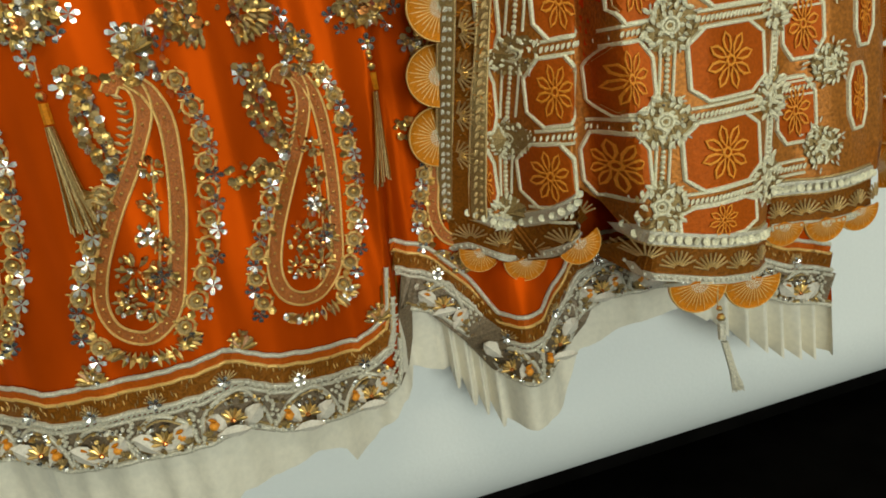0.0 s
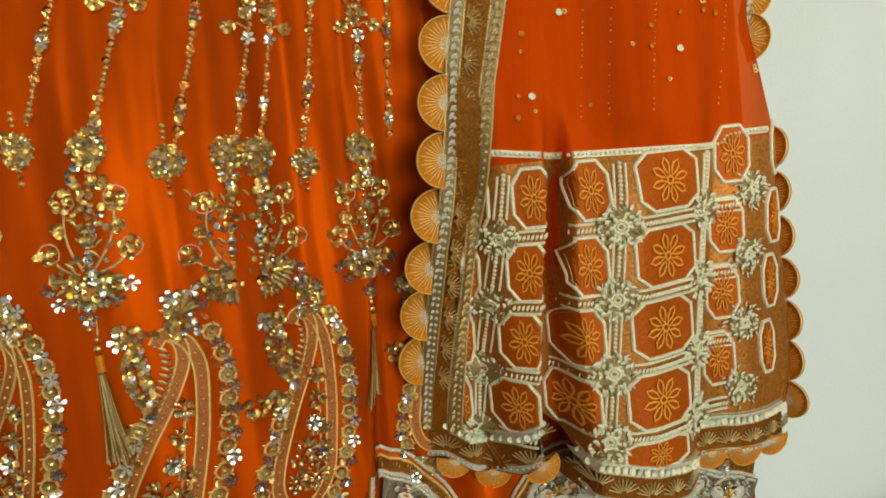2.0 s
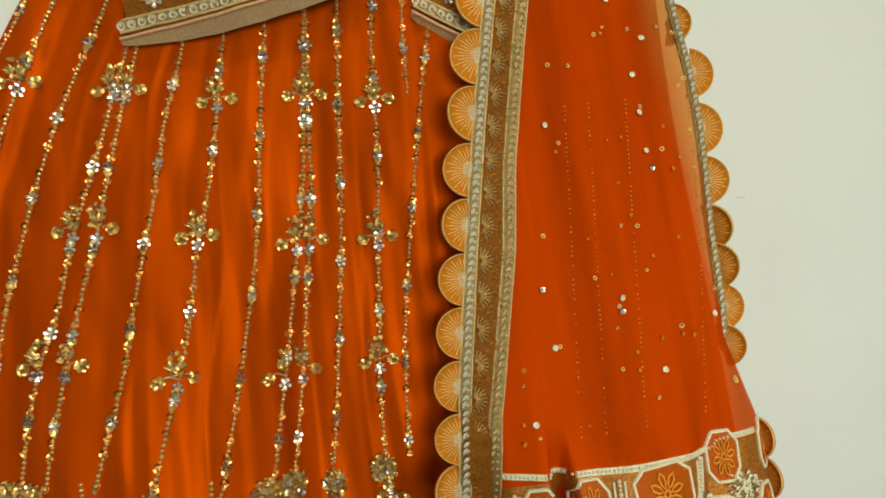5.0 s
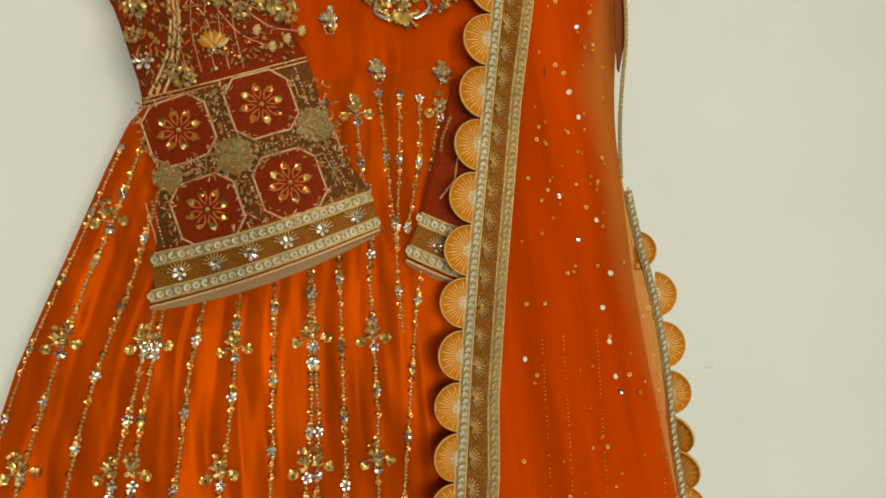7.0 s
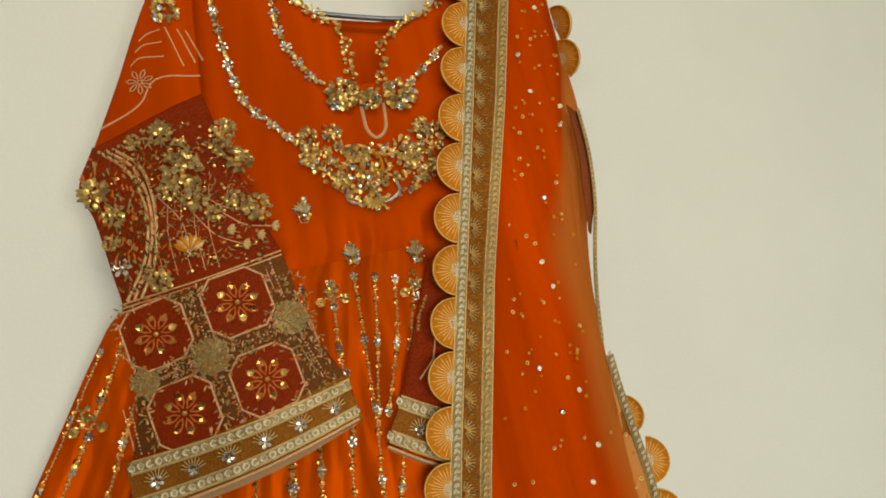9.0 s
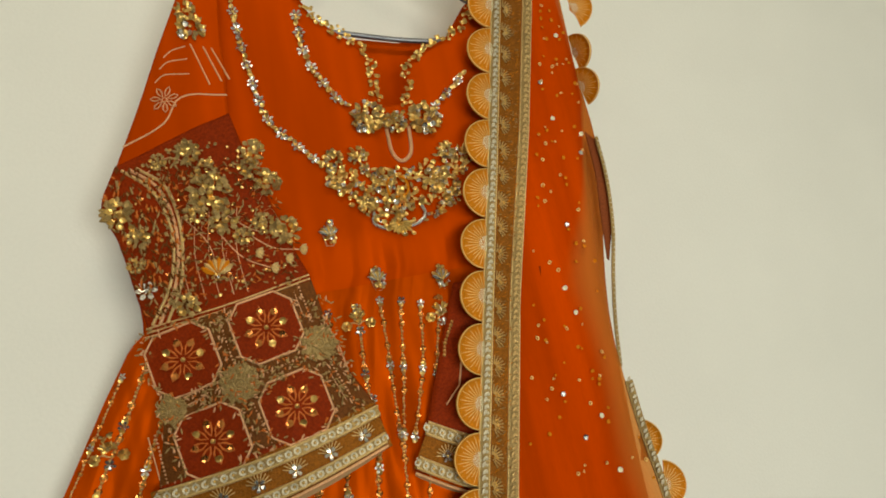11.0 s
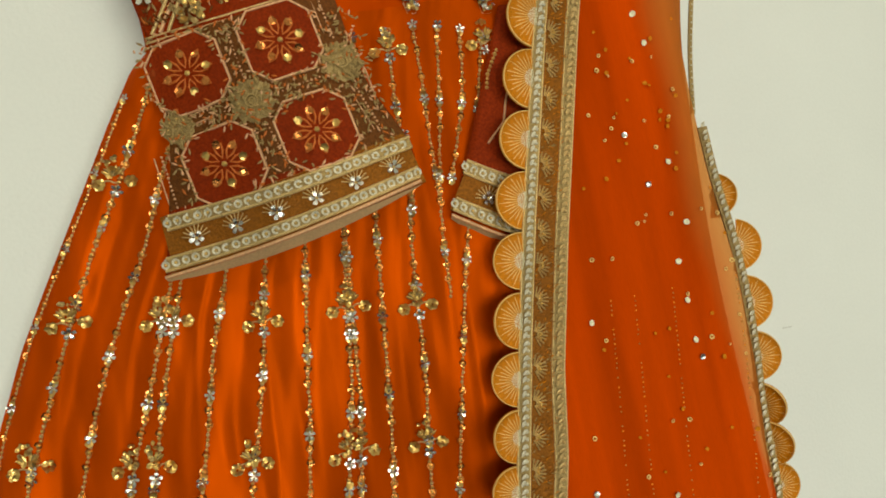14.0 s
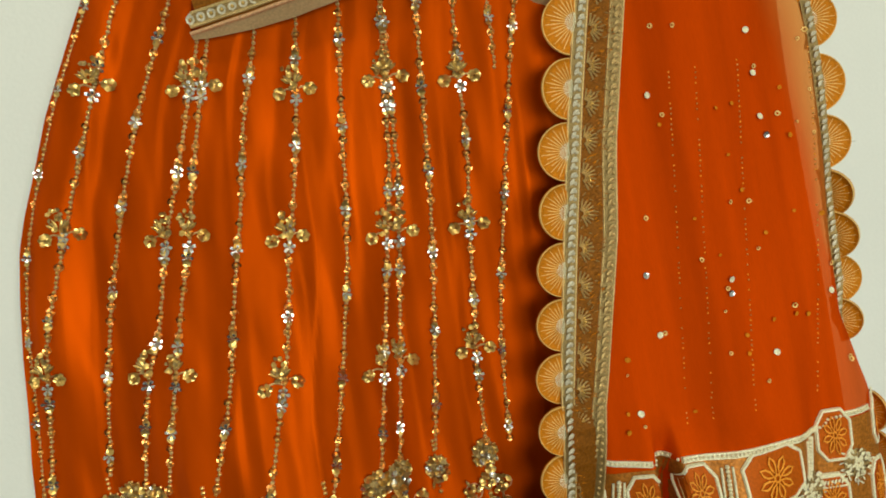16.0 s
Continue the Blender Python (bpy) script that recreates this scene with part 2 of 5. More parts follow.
    def ribbon(self, pts, half, mat, lift=0.0):
        """A flat strip along a line, with a little thickness at its edges."""
        verts, faces, n = [], [], len(pts)
        for k, (x, z) in enumerate(pts):
            a, b = pts[max(k - 1, 0)], pts[min(k + 1, n - 1)]
            d = math.hypot(b[0] - a[0], b[1] - a[1]) or 1
            nx, nz = -(b[1] - a[1]) / d, (b[0] - a[0]) / d
            for q, h in ((-1.0, 0.0), (-0.97, 1.0), (0.97, 1.0), (1.0, 0.0)):
                px, pz = x + nx * half * q, z + nz * half * q
                verts.append((px, self.on(px, pz) - lift * h - (0.0 if h else 0.0002), pz))
        for k in range(n - 1):
            for j in range(3):
                p, q = 4 * k, 4 * k + 4
                faces.append((p + j, p + j + 1, q + j + 1, q + j))
        self.add(verts, faces, mat)

    def make(self, name, parent, label="", smooth=False, kind=""):
        ob = finish(name, self.v, self.f, self.mats, parent, label, self.i, smooth)
        return tagged(ob, label, kind=kind) if kind else ob


def along(pts, step):
    """Points at even steps along a line."""
    out, left = [], 0.0
    for (x0, z0), (x1, z1) in zip(pts, pts[1:]):
        d = math.hypot(x1 - x0, z1 - z0)
        s = left
        while s < d:
            out.append((x0 + (x1 - x0) * s / d, z0 + (z1 - z0) * s / d))
            s += step
        left = s - d
    return out


def bent(pts, n=24):
    """A smooth line through a few points."""
    p = [Vector((a, b)) for a, b in pts]
    p = [2 * p[0] - p[1]] + p + [2 * p[-1] - p[-2]]
    out = []
    for k in range(1, len(p) - 2):
        m = max(2, n // (len(p) - 3))
        for j in range(m):
            t = j / m
            a, b, c, d = p[k - 1], p[k], p[k + 1], p[k + 2]
            q = 0.5 * (2 * b + (c - a) * t + (2 * a - 5 * b + 4 * c - d) * t * t + (3 * b - a - 3 * c + d) * t ** 3)
            out.append((q.x, q.y))
    out.append(tuple(p[-2]))
    return out


def sheet(name, left, right, on, rows, cols, mat, parent, label="", thick=0.0012):
    """Cloth between two side lines given as lists of (x, z) of equal length, with a folded-back edge."""
    L, R = bent(left, rows), bent(right, rows)
    n = min(len(L), len(R))
    verts, faces = [], []
    for (xa, za), (xb, zb) in zip(L[:n], R[:n]):
        for c in range(cols + 1):
            u = c / cols
            x, z = xa + (xb - xa) * u, za + (zb - za) * u
            verts.append((x, on(x, z), z))
    w = cols + 1
    for r in range(n - 1):
        for c in range(cols):
            faces.append((r * w + c, r * w + c + 1, (r + 1) * w + c + 1, (r + 1) * w + c))
    ob = finish(name, verts, faces, [mat], parent, label)
    if thick:
        so = ob.modifiers.new("thickness", "SOLIDIFY")
        so.thickness, so.offset = thick, 0.0
    return ob


# ---- room ----
def box(name, size, m, mat, label="", kind="structure", bevel=0.004):
    bm = bmesh.new()
    bmesh.ops.create_cube(bm, size=1.0)
    for v in bm.verts:
        v.co = Vector((v.co.x * size[0], v.co.y * size[1], v.co.z * size[2]))
    if bevel:
        bmesh.ops.bevel(bm, geom=list(bm.edges), offset=bevel, segments=2, affect="EDGES")
    me = bpy.data.meshes.new(name)
    bm.to_mesh(me)
    bm.free()
    me.materials.append(mat)
    ob = new(name, me)
    ob.matrix_world = m
    return tagged(ob, label, kind=kind)


TURN = math.degrees(math.atan(0.12))
wall_turn = pose(0, 0, 0, 0, 0, TURN)


def back_wall():
    """The wall ends above the floor in a wide rounded lower edge."""
    r = 0.12
    prof = [(0.13, 2.52), (0.0, 2.52), (0.0, 1.2)] + [(r - r * math.cos(math.radians(a)), r - 0.084 - r * math.sin(math.radians(a))) for a in range(0, 91, 3)] + [(0.13, -0.084)]
    n = len(prof)
    verts = [(x, y, z) for x in (-2.5, 2.5) for y, z in prof]
    faces = [(k, (k + 1) % n, n + (k + 1) % n, n + k) for k in range(n)] + [tuple(range(n - 1, -1, -1)), tuple(range(n, 2 * n))]
    ob = finish("wall_back", verts, faces, [PAINT], None, "", None, False)
    ob.matrix_world = wall_turn
    tagged(ob, "off-white painted wall behind the hanging gown", kind="structure")


back_wall()
# side walls, opposite wall and ceiling are unseen, added for bounce light and reflections
box("bounce_wall_left", (0.12, 3.4, 2.70), wall_turn @ pose(-2.44, -1.7, 1.17), PAINT, "unseen off-white side wall added to bounce light")
box("bounce_wall_right", (0.12, 3.4, 2.70), wall_turn @ pose(2.44, -1.7, 1.17), PAINT, "unseen off-white side wall added to bounce light")
box("bounce_wall_front", (5.0, 0.12, 2.70), wall_turn @ pose(0, -3.46, 1.17), PAINT, "unseen off-white wall opposite, added for bounce and reflections")
box("floor", (5.2, 3.8, 0.1), wall_turn @ pose(0, -1.7, -0.198), FLOOR, "very dark floor below the gown")
box("ceiling", (5.2, 3.8, 0.1), wall_turn @ pose(0, -1.7, 2.54), PAINT, "unseen pale ceiling added to bounce light")
# added block in floor black: the shade below the wall edge is its colour
box("gap_shade_block", (5.0, 0.10, 0.2), wall_turn @ pose(0, 0.19, -0.068), FLOOR, "added black block under the rounded wall edge, its colour standing for shade")

# ---- gown ----
gown = thing("gown", "long orange satin gown with gold sequin embroidery hanging on the wall", "gown")

SK_L = table((1.12, -0.262), (1.085, -0.304), (1.04, -0.332), (0.944, -0.385), (0.864, -0.430), (0.79, -0.463), (0.765, -0.472), (0.68, -0.490), (0.588, -0.506), (0.40, -0.53), (0.10, -0.57))
SK_R = table((1.12, 0.12), (0.9, 0.15), (0.6, 0.175), (0.3, 0.195), (0.15, 0.214), (0.1, 0.218))
HEM = table((-0.60, 0.165), (-0.405, 0.166), (-0.387, 0.162), (-0.271, 0.170), (-0.250, 0.156), (-0.191, 0.136), (-0.165, 0.150), (-0.157, 0.200), (-0.13, 0.190), (-0.121, 0.184), (-0.096, 0.155), (-0.079, 0.127),
            (-0.048, 0.125), (-0.02, 0.146), (-0.008, 0.166), (0.018, 0.172), (0.06, 0.174), (0.10, 0.166), (0.145, 0.147), (0.177, 0.132), (0.22, 0.121))
FOLD_X = table((0.10, -0.157), (0.25, -0.155), (0.40, -0.138), (0.60, -0.115), (0.75, -0.10))


def smooth(a, b, v):
    t = min(1.0, max(0.0, (v - a) / (b - a)))
    return t * t * (3 - 2 * t)


def skirt_y(x, z):
    xl, xr = SK_L(z), SK_R(z)
    u = (x - xl) / (xr - xl)
    deep, low = smooth(1.10, 0.55, z), smooth(0.82, 0.55, z)
    y = S(x, z) + (0.0025 + 0.0045 * deep) * wave(u * 15, z * 3.0, 11) + (0.0012 + 0.0022 * deep) * wave(u * 44, z * 9, 5) + 0.0016 * wave(u * 24 + z * 9, z * 26, 8)
    crease = abs(math.sin(u * 34 + 0.9 * wave(z * 5, u * 9, 14)))
    y -= (0.001 + 0.0030 * deep) * (1 - crease) ** 5 * (0.5 + 0.5 * wave(u * 12, z * 8, 17))
    y += low * (0.022 * smooth(-0.24, -0.19, x) - 0.036 * smooth(-0.20, -0.31, x) + 0.045 * smooth(-0.31, -0.50, x))
    y += 0.009 * (1 - smooth(0.0, 0.05, u)) ** 2
    y += 0.038 * smooth(-0.004, 0.004, x - FOLD_X(z)) * smooth(0.54, 0.34, z)
    y -= 0.030 * math.exp(-((x + 0.06) / 0.022) ** 2) * smooth(0.30, 0.18, z)
    y += 0.010 * math.exp(-((x + 0.061) / 0.010) ** 2) * math.exp(-((z - 0.96) / 0.06) ** 2)
    return y


def skirt_mesh():
    rows, cols = 150, 260
    verts, faces = [], []
    for r in range(rows + 1):
        v = r / rows
        for c in range(cols + 1):
            u = c / cols
            z = 1.106 - v * 0.9
            x = SK_L(z) + (SK_R(z) - SK_L(z)) * u
            zb = HEM(x)
            z = 1.106 - v * (1.106 - zb)
            x = SK_L(z) + (SK_R(z) - SK_L(z)) * u
            verts.append((x, skirt_y(x, z), z))
    w = cols + 1
    for r in range(rows):
        for c in range(cols):
            faces.append((r * w + c, r * w + c + 1, (r + 1) * w + c + 1, (r + 1) * w + c))
    return finish("skirt", verts, faces, [SATIN], gown, "flared orange satin skirt with soft vertical folds")


skirt_mesh()

SH_TOP = table((-0.31, 1.215), (-0.266, 1.315), (-0.235, 1.383), (-0.198, 1.463), (-0.190, 1.480), (-0.0955, 1.480), (-0.088, 1.455), (-0.072, 1.417), (-0.038, 1.385), (-0.016, 1.362),
               (-0.0145, 1.30), (0.0125, 1.30), (0.025, 1.345), (0.052, 1.363), (0.100, 1.388), (0.123, 1.440), (0.130, 1.48), (0.26, 1.47))


def bodice_y(x, z):
    if z < 1.17:
        t = smooth(1.105, 1.17, z)
        return skirt_y(x, z) * (1 - t) + t * bodice_top_y(x, z) + 0.0004 + 0.0014 * (1 - t)
    return bodice_top_y(x, z) + 0.0004


def bodice_top_y(x, z):
    return S(x, z) - 0.006 * math.cos(max(-1.57, min(1.57, (x + 0.02) * 5))) + 0.0022 * wave(x * 60, z * 3, 21) * smooth(1.22, 1.12, z) + 0.0015 * wave(x * 14, z * 14, 3)


def bodice_mesh():
    rows, cols = 60, 190
    verts, faces = [], []
    for r in range(rows + 1):
        for c in range(cols + 1):
            x = -0.29 + 0.475 * c / cols
            z = 1.097 + (SH_TOP(x) - 1.097) * r / rows
            verts.append((x, bodice_y(x, z), z))
    w = cols + 1
    for r in range(rows):
        for c in range(cols):
            faces.append((r * w + c, (r + 1) * w + c, (r + 1) * w + c + 1, r * w + c + 1))
    ob = finish("bodice", verts, faces, [BODICE], gown, "smooth orange bodice with a notched round neck")
    so = ob.modifiers.new("thickness", "SOLIDIFY")
    so.thickness, so.offset = 0.0012, 0.0
    back = table((-0.14, 1.475), (-0.091, 1.455), (-0.074, 1.439), (-0.033, 1.414), (0.032, 1.401), (0.096, 1.404), (0.123, 1.44), (0.16, 1.475))
    verts, faces = [], []
    for r in range(13):
        for c in range(61):
            x = -0.14 + 0.30 * c / 60
            z = 1.25 + (back(x) - 1.25) * r / 12
            verts.append((x, S(x, z) + 0.045, z))
    for r in range(12):
        for c in range(60):
            faces.append((r * 61 + c, (r + 1) * 61 + c, (r + 1) * 61 + c + 1, r * 61 + c + 1))
    ob = finish("back_panel", verts, faces, [BODICE], gown, "orange inside of the gown's back")
    so = ob.modifiers.new("thickness", "SOLIDIFY")
    so.thickness, so.offset = 0.0012, 0.0


bodice_mesh()

# sleeves
SLV_L = [(-0.198, 1.463), (-0.235, 1.383), (-0.266, 1.315), (-0.291, 1.262), (-0.308, 1.222), (-0.296, 1.185), (-0.286, 1.13), (-0.279, 1.09), (-0.276, 1.02), (-0.288, 0.955), (-0.300, 0.904)]
SLV_R = [(-0.165, 1.463), (-0.172, 1.40), (-0.174, 1.345), (-0.176, 1.30), (-0.165, 1.25), (-0.150, 1.20), (-0.135, 1.15), (-0.124, 1.117), (-0.110, 1.04), (-0.084, 0.984), (-0.079, 0.946)]


def sleeve_y(x, z):
    mid = -0.2 + 0.1 * smooth(1.1, 0.9, z) * 0.3
    return S(x, z) - 0.014 - 0.020 * math.exp(-((x - mid) / 0.085) ** 2) + 0.0022 * wave(x * 40, z * 22, 33)


sheet("upper_sleeve", SLV_L[:5], SLV_R[:5], lambda x, z: sleeve_y(x, z) + 0.004, 40, 24, BODICE, gown, "orange upper sleeve")
lower_sleeve = sheet("lower_sleeve", SLV_L[3:], SLV_R[3:], sleeve_y, 84, 36, SLEEVE_NET, gown, "wide deep red net sleeve with gold embroidery")


def cuff(left_top, right_top, left_bottom, right_bottom, on, parent, stars, seed):
    """A stitched band across a sleeve's mouth: chain rows above and below an ochre strip, and a cream hem."""
    def p(u, v):
        a = (left_top[0] + (right_top[0] - left_top[0]) * u, left_top[1] + (right_top[1] - left_top[1]) * u)
        b = (left_bottom[0] + (right_bottom[0] - left_bottom[0]) * u, left_bottom[1] + (right_bottom[1] - left_bottom[1]) * u)
        sag = -0.006 * math.sin(u * math.pi)
        return (a[0] + (b[0] - a[0]) * v, a[1] + (b[1] - a[1]) * v + sag)
    g = Geo(on, 0.003, seed)
    wide = math.hypot(left_top[0] - left_bottom[0], left_top[1] - left_bottom[1])
    g.ribbon([p(k / 20, 0.47) for k in range(21)], wide * 0.46, BAND, 0.002)
    for v in (0.02, 0.24, 0.70, 0.90):
        g.tube([p(k / 24, v) for k in range(25)], 0.0014, GOLD_THREAD, 0.003)
    g.ribbon([p(k / 20, 0.13) for k in range(21)], wide * 0.10, ANTIQUE, 0.0028)
    g.ribbon([p(k / 20, 0.80) for k in range(21)], wide * 0.09, ANTIQUE, 0.0028)
    for v in (0.13, 0.80):
        line = [p(k / 20, v) for k in range(21)]
        for x, z in along(line, 0.0085):
            g.disc(x, z, 0.0036, SILVER_THREAD, 0.35, 8, 0.001, True)
            g.bead(x, z + 0.0042, 0.0010, SILVER_THREAD, 0.003)
            g.bead(x, z - 0.0042, 0.0010, SILVER_THREAD, 0.003)
        g.beads(line, 0.0012, 0.0085, GOLD, 0.005)
    for k in range(stars):
        x, z = p((k + 0.75) / (stars + 0.35), 0.50)
        for j in range(9):
            a = 0.3 + 2.6 * j / 8
            g.tube([(x + math.cos(a) * 0.004, z + math.sin(a) * 0.004), (x + math.cos(a) * 0.012, z + math.sin(a) * 0.012)], 0.0005, GOLD_THREAD, 0.003, 4)
        g.star(x, z, 0.0062, SILVER, 5, 0.35, GOLD, 0.002)
    band = g.make("cuff", parent, "ochre and silver beaded cuff")
    # the open mouth: the cream lining of the far side shows below the near edge
    rows, cols = 5, 30
    verts, faces = [], []
    for j in range(rows + 1):
        for k in range(cols + 1):
            u, d = k / cols, j / rows
            x, z = p(u, 1.0)
            z -= 0.0085 * d * math.sin(math.pi * (0.04 + 0.92 * u)) ** 0.5
            verts.append((x, on(x, z) - 0.004 + 0.020 * d * math.sin(math.pi * (0.04 + 0.92 * u)) ** 0.5, z))
    for j in range(rows):
        for k in range(cols):
            a = j * (cols + 1) + k
            faces.append((a, a + 1, a + cols + 2, a + cols + 1))
    finish("cuff_mouth", verts, faces, [CUFF_CREAM], band, "cream lining in the open cuff")
    h = Geo(on, 0.003, seed)
    h.tube([p(k / 20, 1.0) for k in range(21)], 0.0016, ROSE_THREAD, 0.003)
    h.make("cuff_edge", band, "rose corded cuff edge", True)


cuff((-0.289, 0.952), (-0.082, 0.984), (-0.300, 0.902), (-0.079, 0.944), sleeve_y, lower_sleeve, 6, 4)


def far_sleeve_y(x, z):
    return S(x, z) - 0.008 - 0.10 * smooth(0.03, 0.14, x) * 0.1


far = sheet("lower_sleeve", [(0.022, 1.09), (-0.008, 1.02), (-0.034, 0.958), (-0.057, 0.912)], [(0.12, 1.09), (0.10, 1.0), (0.07, 0.925), (0.035, 0.868)], far_sleeve_y, 24, 16, SLEEVE_NET, gown,
            "deep red net sleeve partly under the shawl")
cuff((-0.034, 0.957), (0.07, 0.912), (-0.057, 0.911), (0.05, 0.858), far_sleeve_y, far, 3, 6)
g = Geo(far_sleeve_y, 0.002, 8)
g.tube([(0.022, 1.03), (0.012, 1.005), (0.006, 0.985), (-0.012, 0.968)], 0.0012, ROSE_THREAD)
g.beads([(0.012, 1.05), (0.0, 1.03), (-0.004, 1.015)], 0.0022, 0.004, GOLD)
g.make("sleeve_stitching", far)

# embroidery on the near sleeve
E1, E2, O = (0.0785, 0.015), (0.016, -0.0785), (-0.252, 1.063)


def octagon(cx, cz, hw, hh, tilt, cut=0.42):
    p = [(-hw + hw * cut, hh), (hw - hw * cut, hh), (hw, hh - hh * cut), (hw, -hh + hh * cut), (hw - hw * cut, -hh), (-hw + hw * cut, -hh), (-hw, -hh + hh * cut), (-hw, hh - hh * cut)]
    c, s = math.cos(tilt), math.sin(tilt)
    return [(cx + a * c - b * s, cz + a * s + b * c) for a, b in p]


def medallion(geo, x, z, r, thread, core):
    """A dense round rosette of short stitched leaves about a ringed centre."""
    n = 20
    ring = [(x + math.cos(6.2832 * k / n) * r * (0.92 if k % 2 else 0.82), z + math.sin(6.2832 * k / n) * r * (0.92 if k % 2 else 0.82)) for k in range(n)]
    geo.add([(x, geo.on(x, z) - 0.0026, z)] + [(a, geo.on(a, b) - 0.0014, b) for a, b in ring], [(0, 1 + k, 1 + (k + 1) % n) for k in range(n)], ANTIQUE)
    for start, count, length in ((0.70, 20, 0.34), (0.48, 15, 0.32), (0.26, 10, 0.26)):
        for k in range(count):
            a = 6.2832 * k / count + geo.r.uniform(-0.12, 0.12)
            turn = geo.r.choice((-0.7, 0.7, -1.1, 1.1, 0.0))
            geo.leaf(x + math.cos(a) * r * start, z + math.sin(a) * r * start, a + turn, r * length * geo.r.uniform(0.85, 1.1), r * 0.17, ANTIQUE if k % 5 == 4 else thread, geo.r.uniform(0.0006, 0.0018), 0.0)
    for q, w in ((0.26, 0.075), (0.13, 0.05)):
        geo.tube([(x + math.cos(6.2832 * k / 10) * r * q, z + math.sin(6.2832 * k / 10) * r * q) for k in range(10)], r * w, thread, 0.0026, 4, True)
    for k in range(8):
        a = 6.2832 * k / 8
        geo.bead(x + math.cos(a) * r * 0.55, z + math.sin(a) * r * 0.55, r * 0.06, core, 0.002)


def petal_ring(geo, x, z, r, mat, n=8, fill=None):
    """A stitched flower of looped petals."""
    for k in range(n):
        a = 6.2832 * k / n + 0.2
        c, s = math.cos(a), math.sin(a)
        loop = [(x + c * r * d - s * r * w, z + s * r * d + c * r * w) for d, w in ((0.24, 0), (0.5, 0.13), (0.78, 0.15), (1.0, 0.0), (0.78, -0.15), (0.5, -0.13))]
        geo.tube(loop, r * 0.055, mat, 0.0016, 4, True)
        if fill:
            geo.bead(x + c * r * 0.72, z + s * r * 0.72, r * 0.10, fill, 0.001)
    geo.tube([(x + math.cos(6.2832 * k / 8) * r * 0.17, z + math.sin(6.2832 * k / 8) * r * 0.17) for k in range(8)], r * 0.06, mat, 0.0005, 4, True)


def dense(pts, n=5, closed=True):
    """Points between the corners, so that a thread follows the cloth."""
    ends = list(zip(pts, pts[1:] + pts[:1])) if closed else list(zip(pts, pts[1:]))
    out = [(a[0] + (b[0] - a[0]) * k / n, a[1] + (b[1] - a[1]) * k / n) for a, b in ends for k in range(n)]
    return out if closed else out + [pts[-1]]


sheet("zari_ground", SLV_L[7:10], SLV_R[7:10], lambda x, z: sleeve_y(x, z) - 0.0012, 60, 60, SLEEVE_TISSUE, lower_sleeve, "dark brown zari ground between the octagons", 0.0)
for j in range(2):
    for i in range(2):
        x, z = O[0] + E1[0] * i + E2[0] * j, O[1] + E1[1] * i + E2[1] * j
        g = Geo(sleeve_y, 0.003, 40 + i + 2 * j)
        g.tube(dense(octagon(x, z, 0.0305, 0.0305, 0.19)), 0.0012, ROSE_THREAD, 0.0016, 4, True)
        ring = octagon(x, z, 0.0305, 0.0305, 0.19)
        g.add([(x, sleeve_y(x, z) - 0.0022, z)] + [(a, sleeve_y(a, b) - 0.0022, b) for q in (0.5, 1.0) for a, b in [(x + (c - x) * q, z + (d - z) * q) for c, d in ring]],
              [(0, 1 + n, 1 + (n + 1) % 8) for n in range(8)] + [(1 + n, 9 + n, 9 + (n + 1) % 8, 1 + (n + 1) % 8) for n in range(8)], SLEEVE_NET)
        petal_ring(g, x, z, 0.021, COPPER_THREAD, 8)
        for k in range(8):
            a = 6.2832 * k / 8 + 0.2
            g.disc(x + math.cos(a) * 0.0165, z + math.sin(a) * 0.0165, 0.0036, COPPER if k % 3 else GOLD, 0.5, 6, 0.001)
        g.bead(x, z, 0.003, GOLD, 0.001)
        g.make("octagon_flower", lower_sleeve, "stitched octagon with an orange beaded flower")
for x, z, r in ((-0.205, 1.031, 0.020), (-0.127, 1.054, 0.019), (-0.268, 1.020, 0.015), (-0.19, 0.955, 0.008)):
    g = Geo(sleeve_y, 0.002, int(1000 * -x))
    medallion(g, x, z, r, ANTIQUE, GOLD)
    g.make("medallion", lower_sleeve, "gold stitched star medallion", False, "stuff")
g = Geo(sleeve_y, 0.0034, 50)
for d in (0.0, 0.004, -0.004):
    g.tube(bent([(-0.281, 1.094 + d), (-0.20, 1.103 + d), (-0.125, 1.119 + d)], 12), 0.0010, GOLD_THREAD)
for a, b in (((-0.216, 1.10), (-0.208, 1.052)), ((-0.138, 1.115), (-0.130, 1.075)), ((-0.196, 1.010), (-0.184, 0.968)), ((-0.120, 1.034), (-0.103, 0.990)), ((-0.286, 1.0), (-0.280, 0.955)),
             ((-0.186, 1.034), (-0.146, 1.044)), ((-0.186, 1.044), (-0.146, 1.055)), ((-0.252, 1.020), (-0.224, 1.028)), ((-0.252, 1.028), (-0.224, 1.036))):
    g.beads([a, b], 0.0015, 0.0036, ROSE_THREAD)
    g.tube([(a[0] + 0.006, a[1]), (b[0] + 0.006, b[1])], 0.0006, ROSE_THREAD, 0.0005, 4)
    g.tube([(a[0] - 0.006, a[1]), (b[0] - 0.006, b[1])], 0.0006, ROSE_THREAD, 0.0005, 4)
g.tube([(-0.125, 1.117), (-0.123, 1.09), (-0.108, 1.045), (-0.102, 1.01), (-0.086, 0.987)], 0.0009, ROSE_THREAD)
g.make("sleeve_lattice", lower_sleeve, "rose-gold stitched lattice lines", False, "stuff")

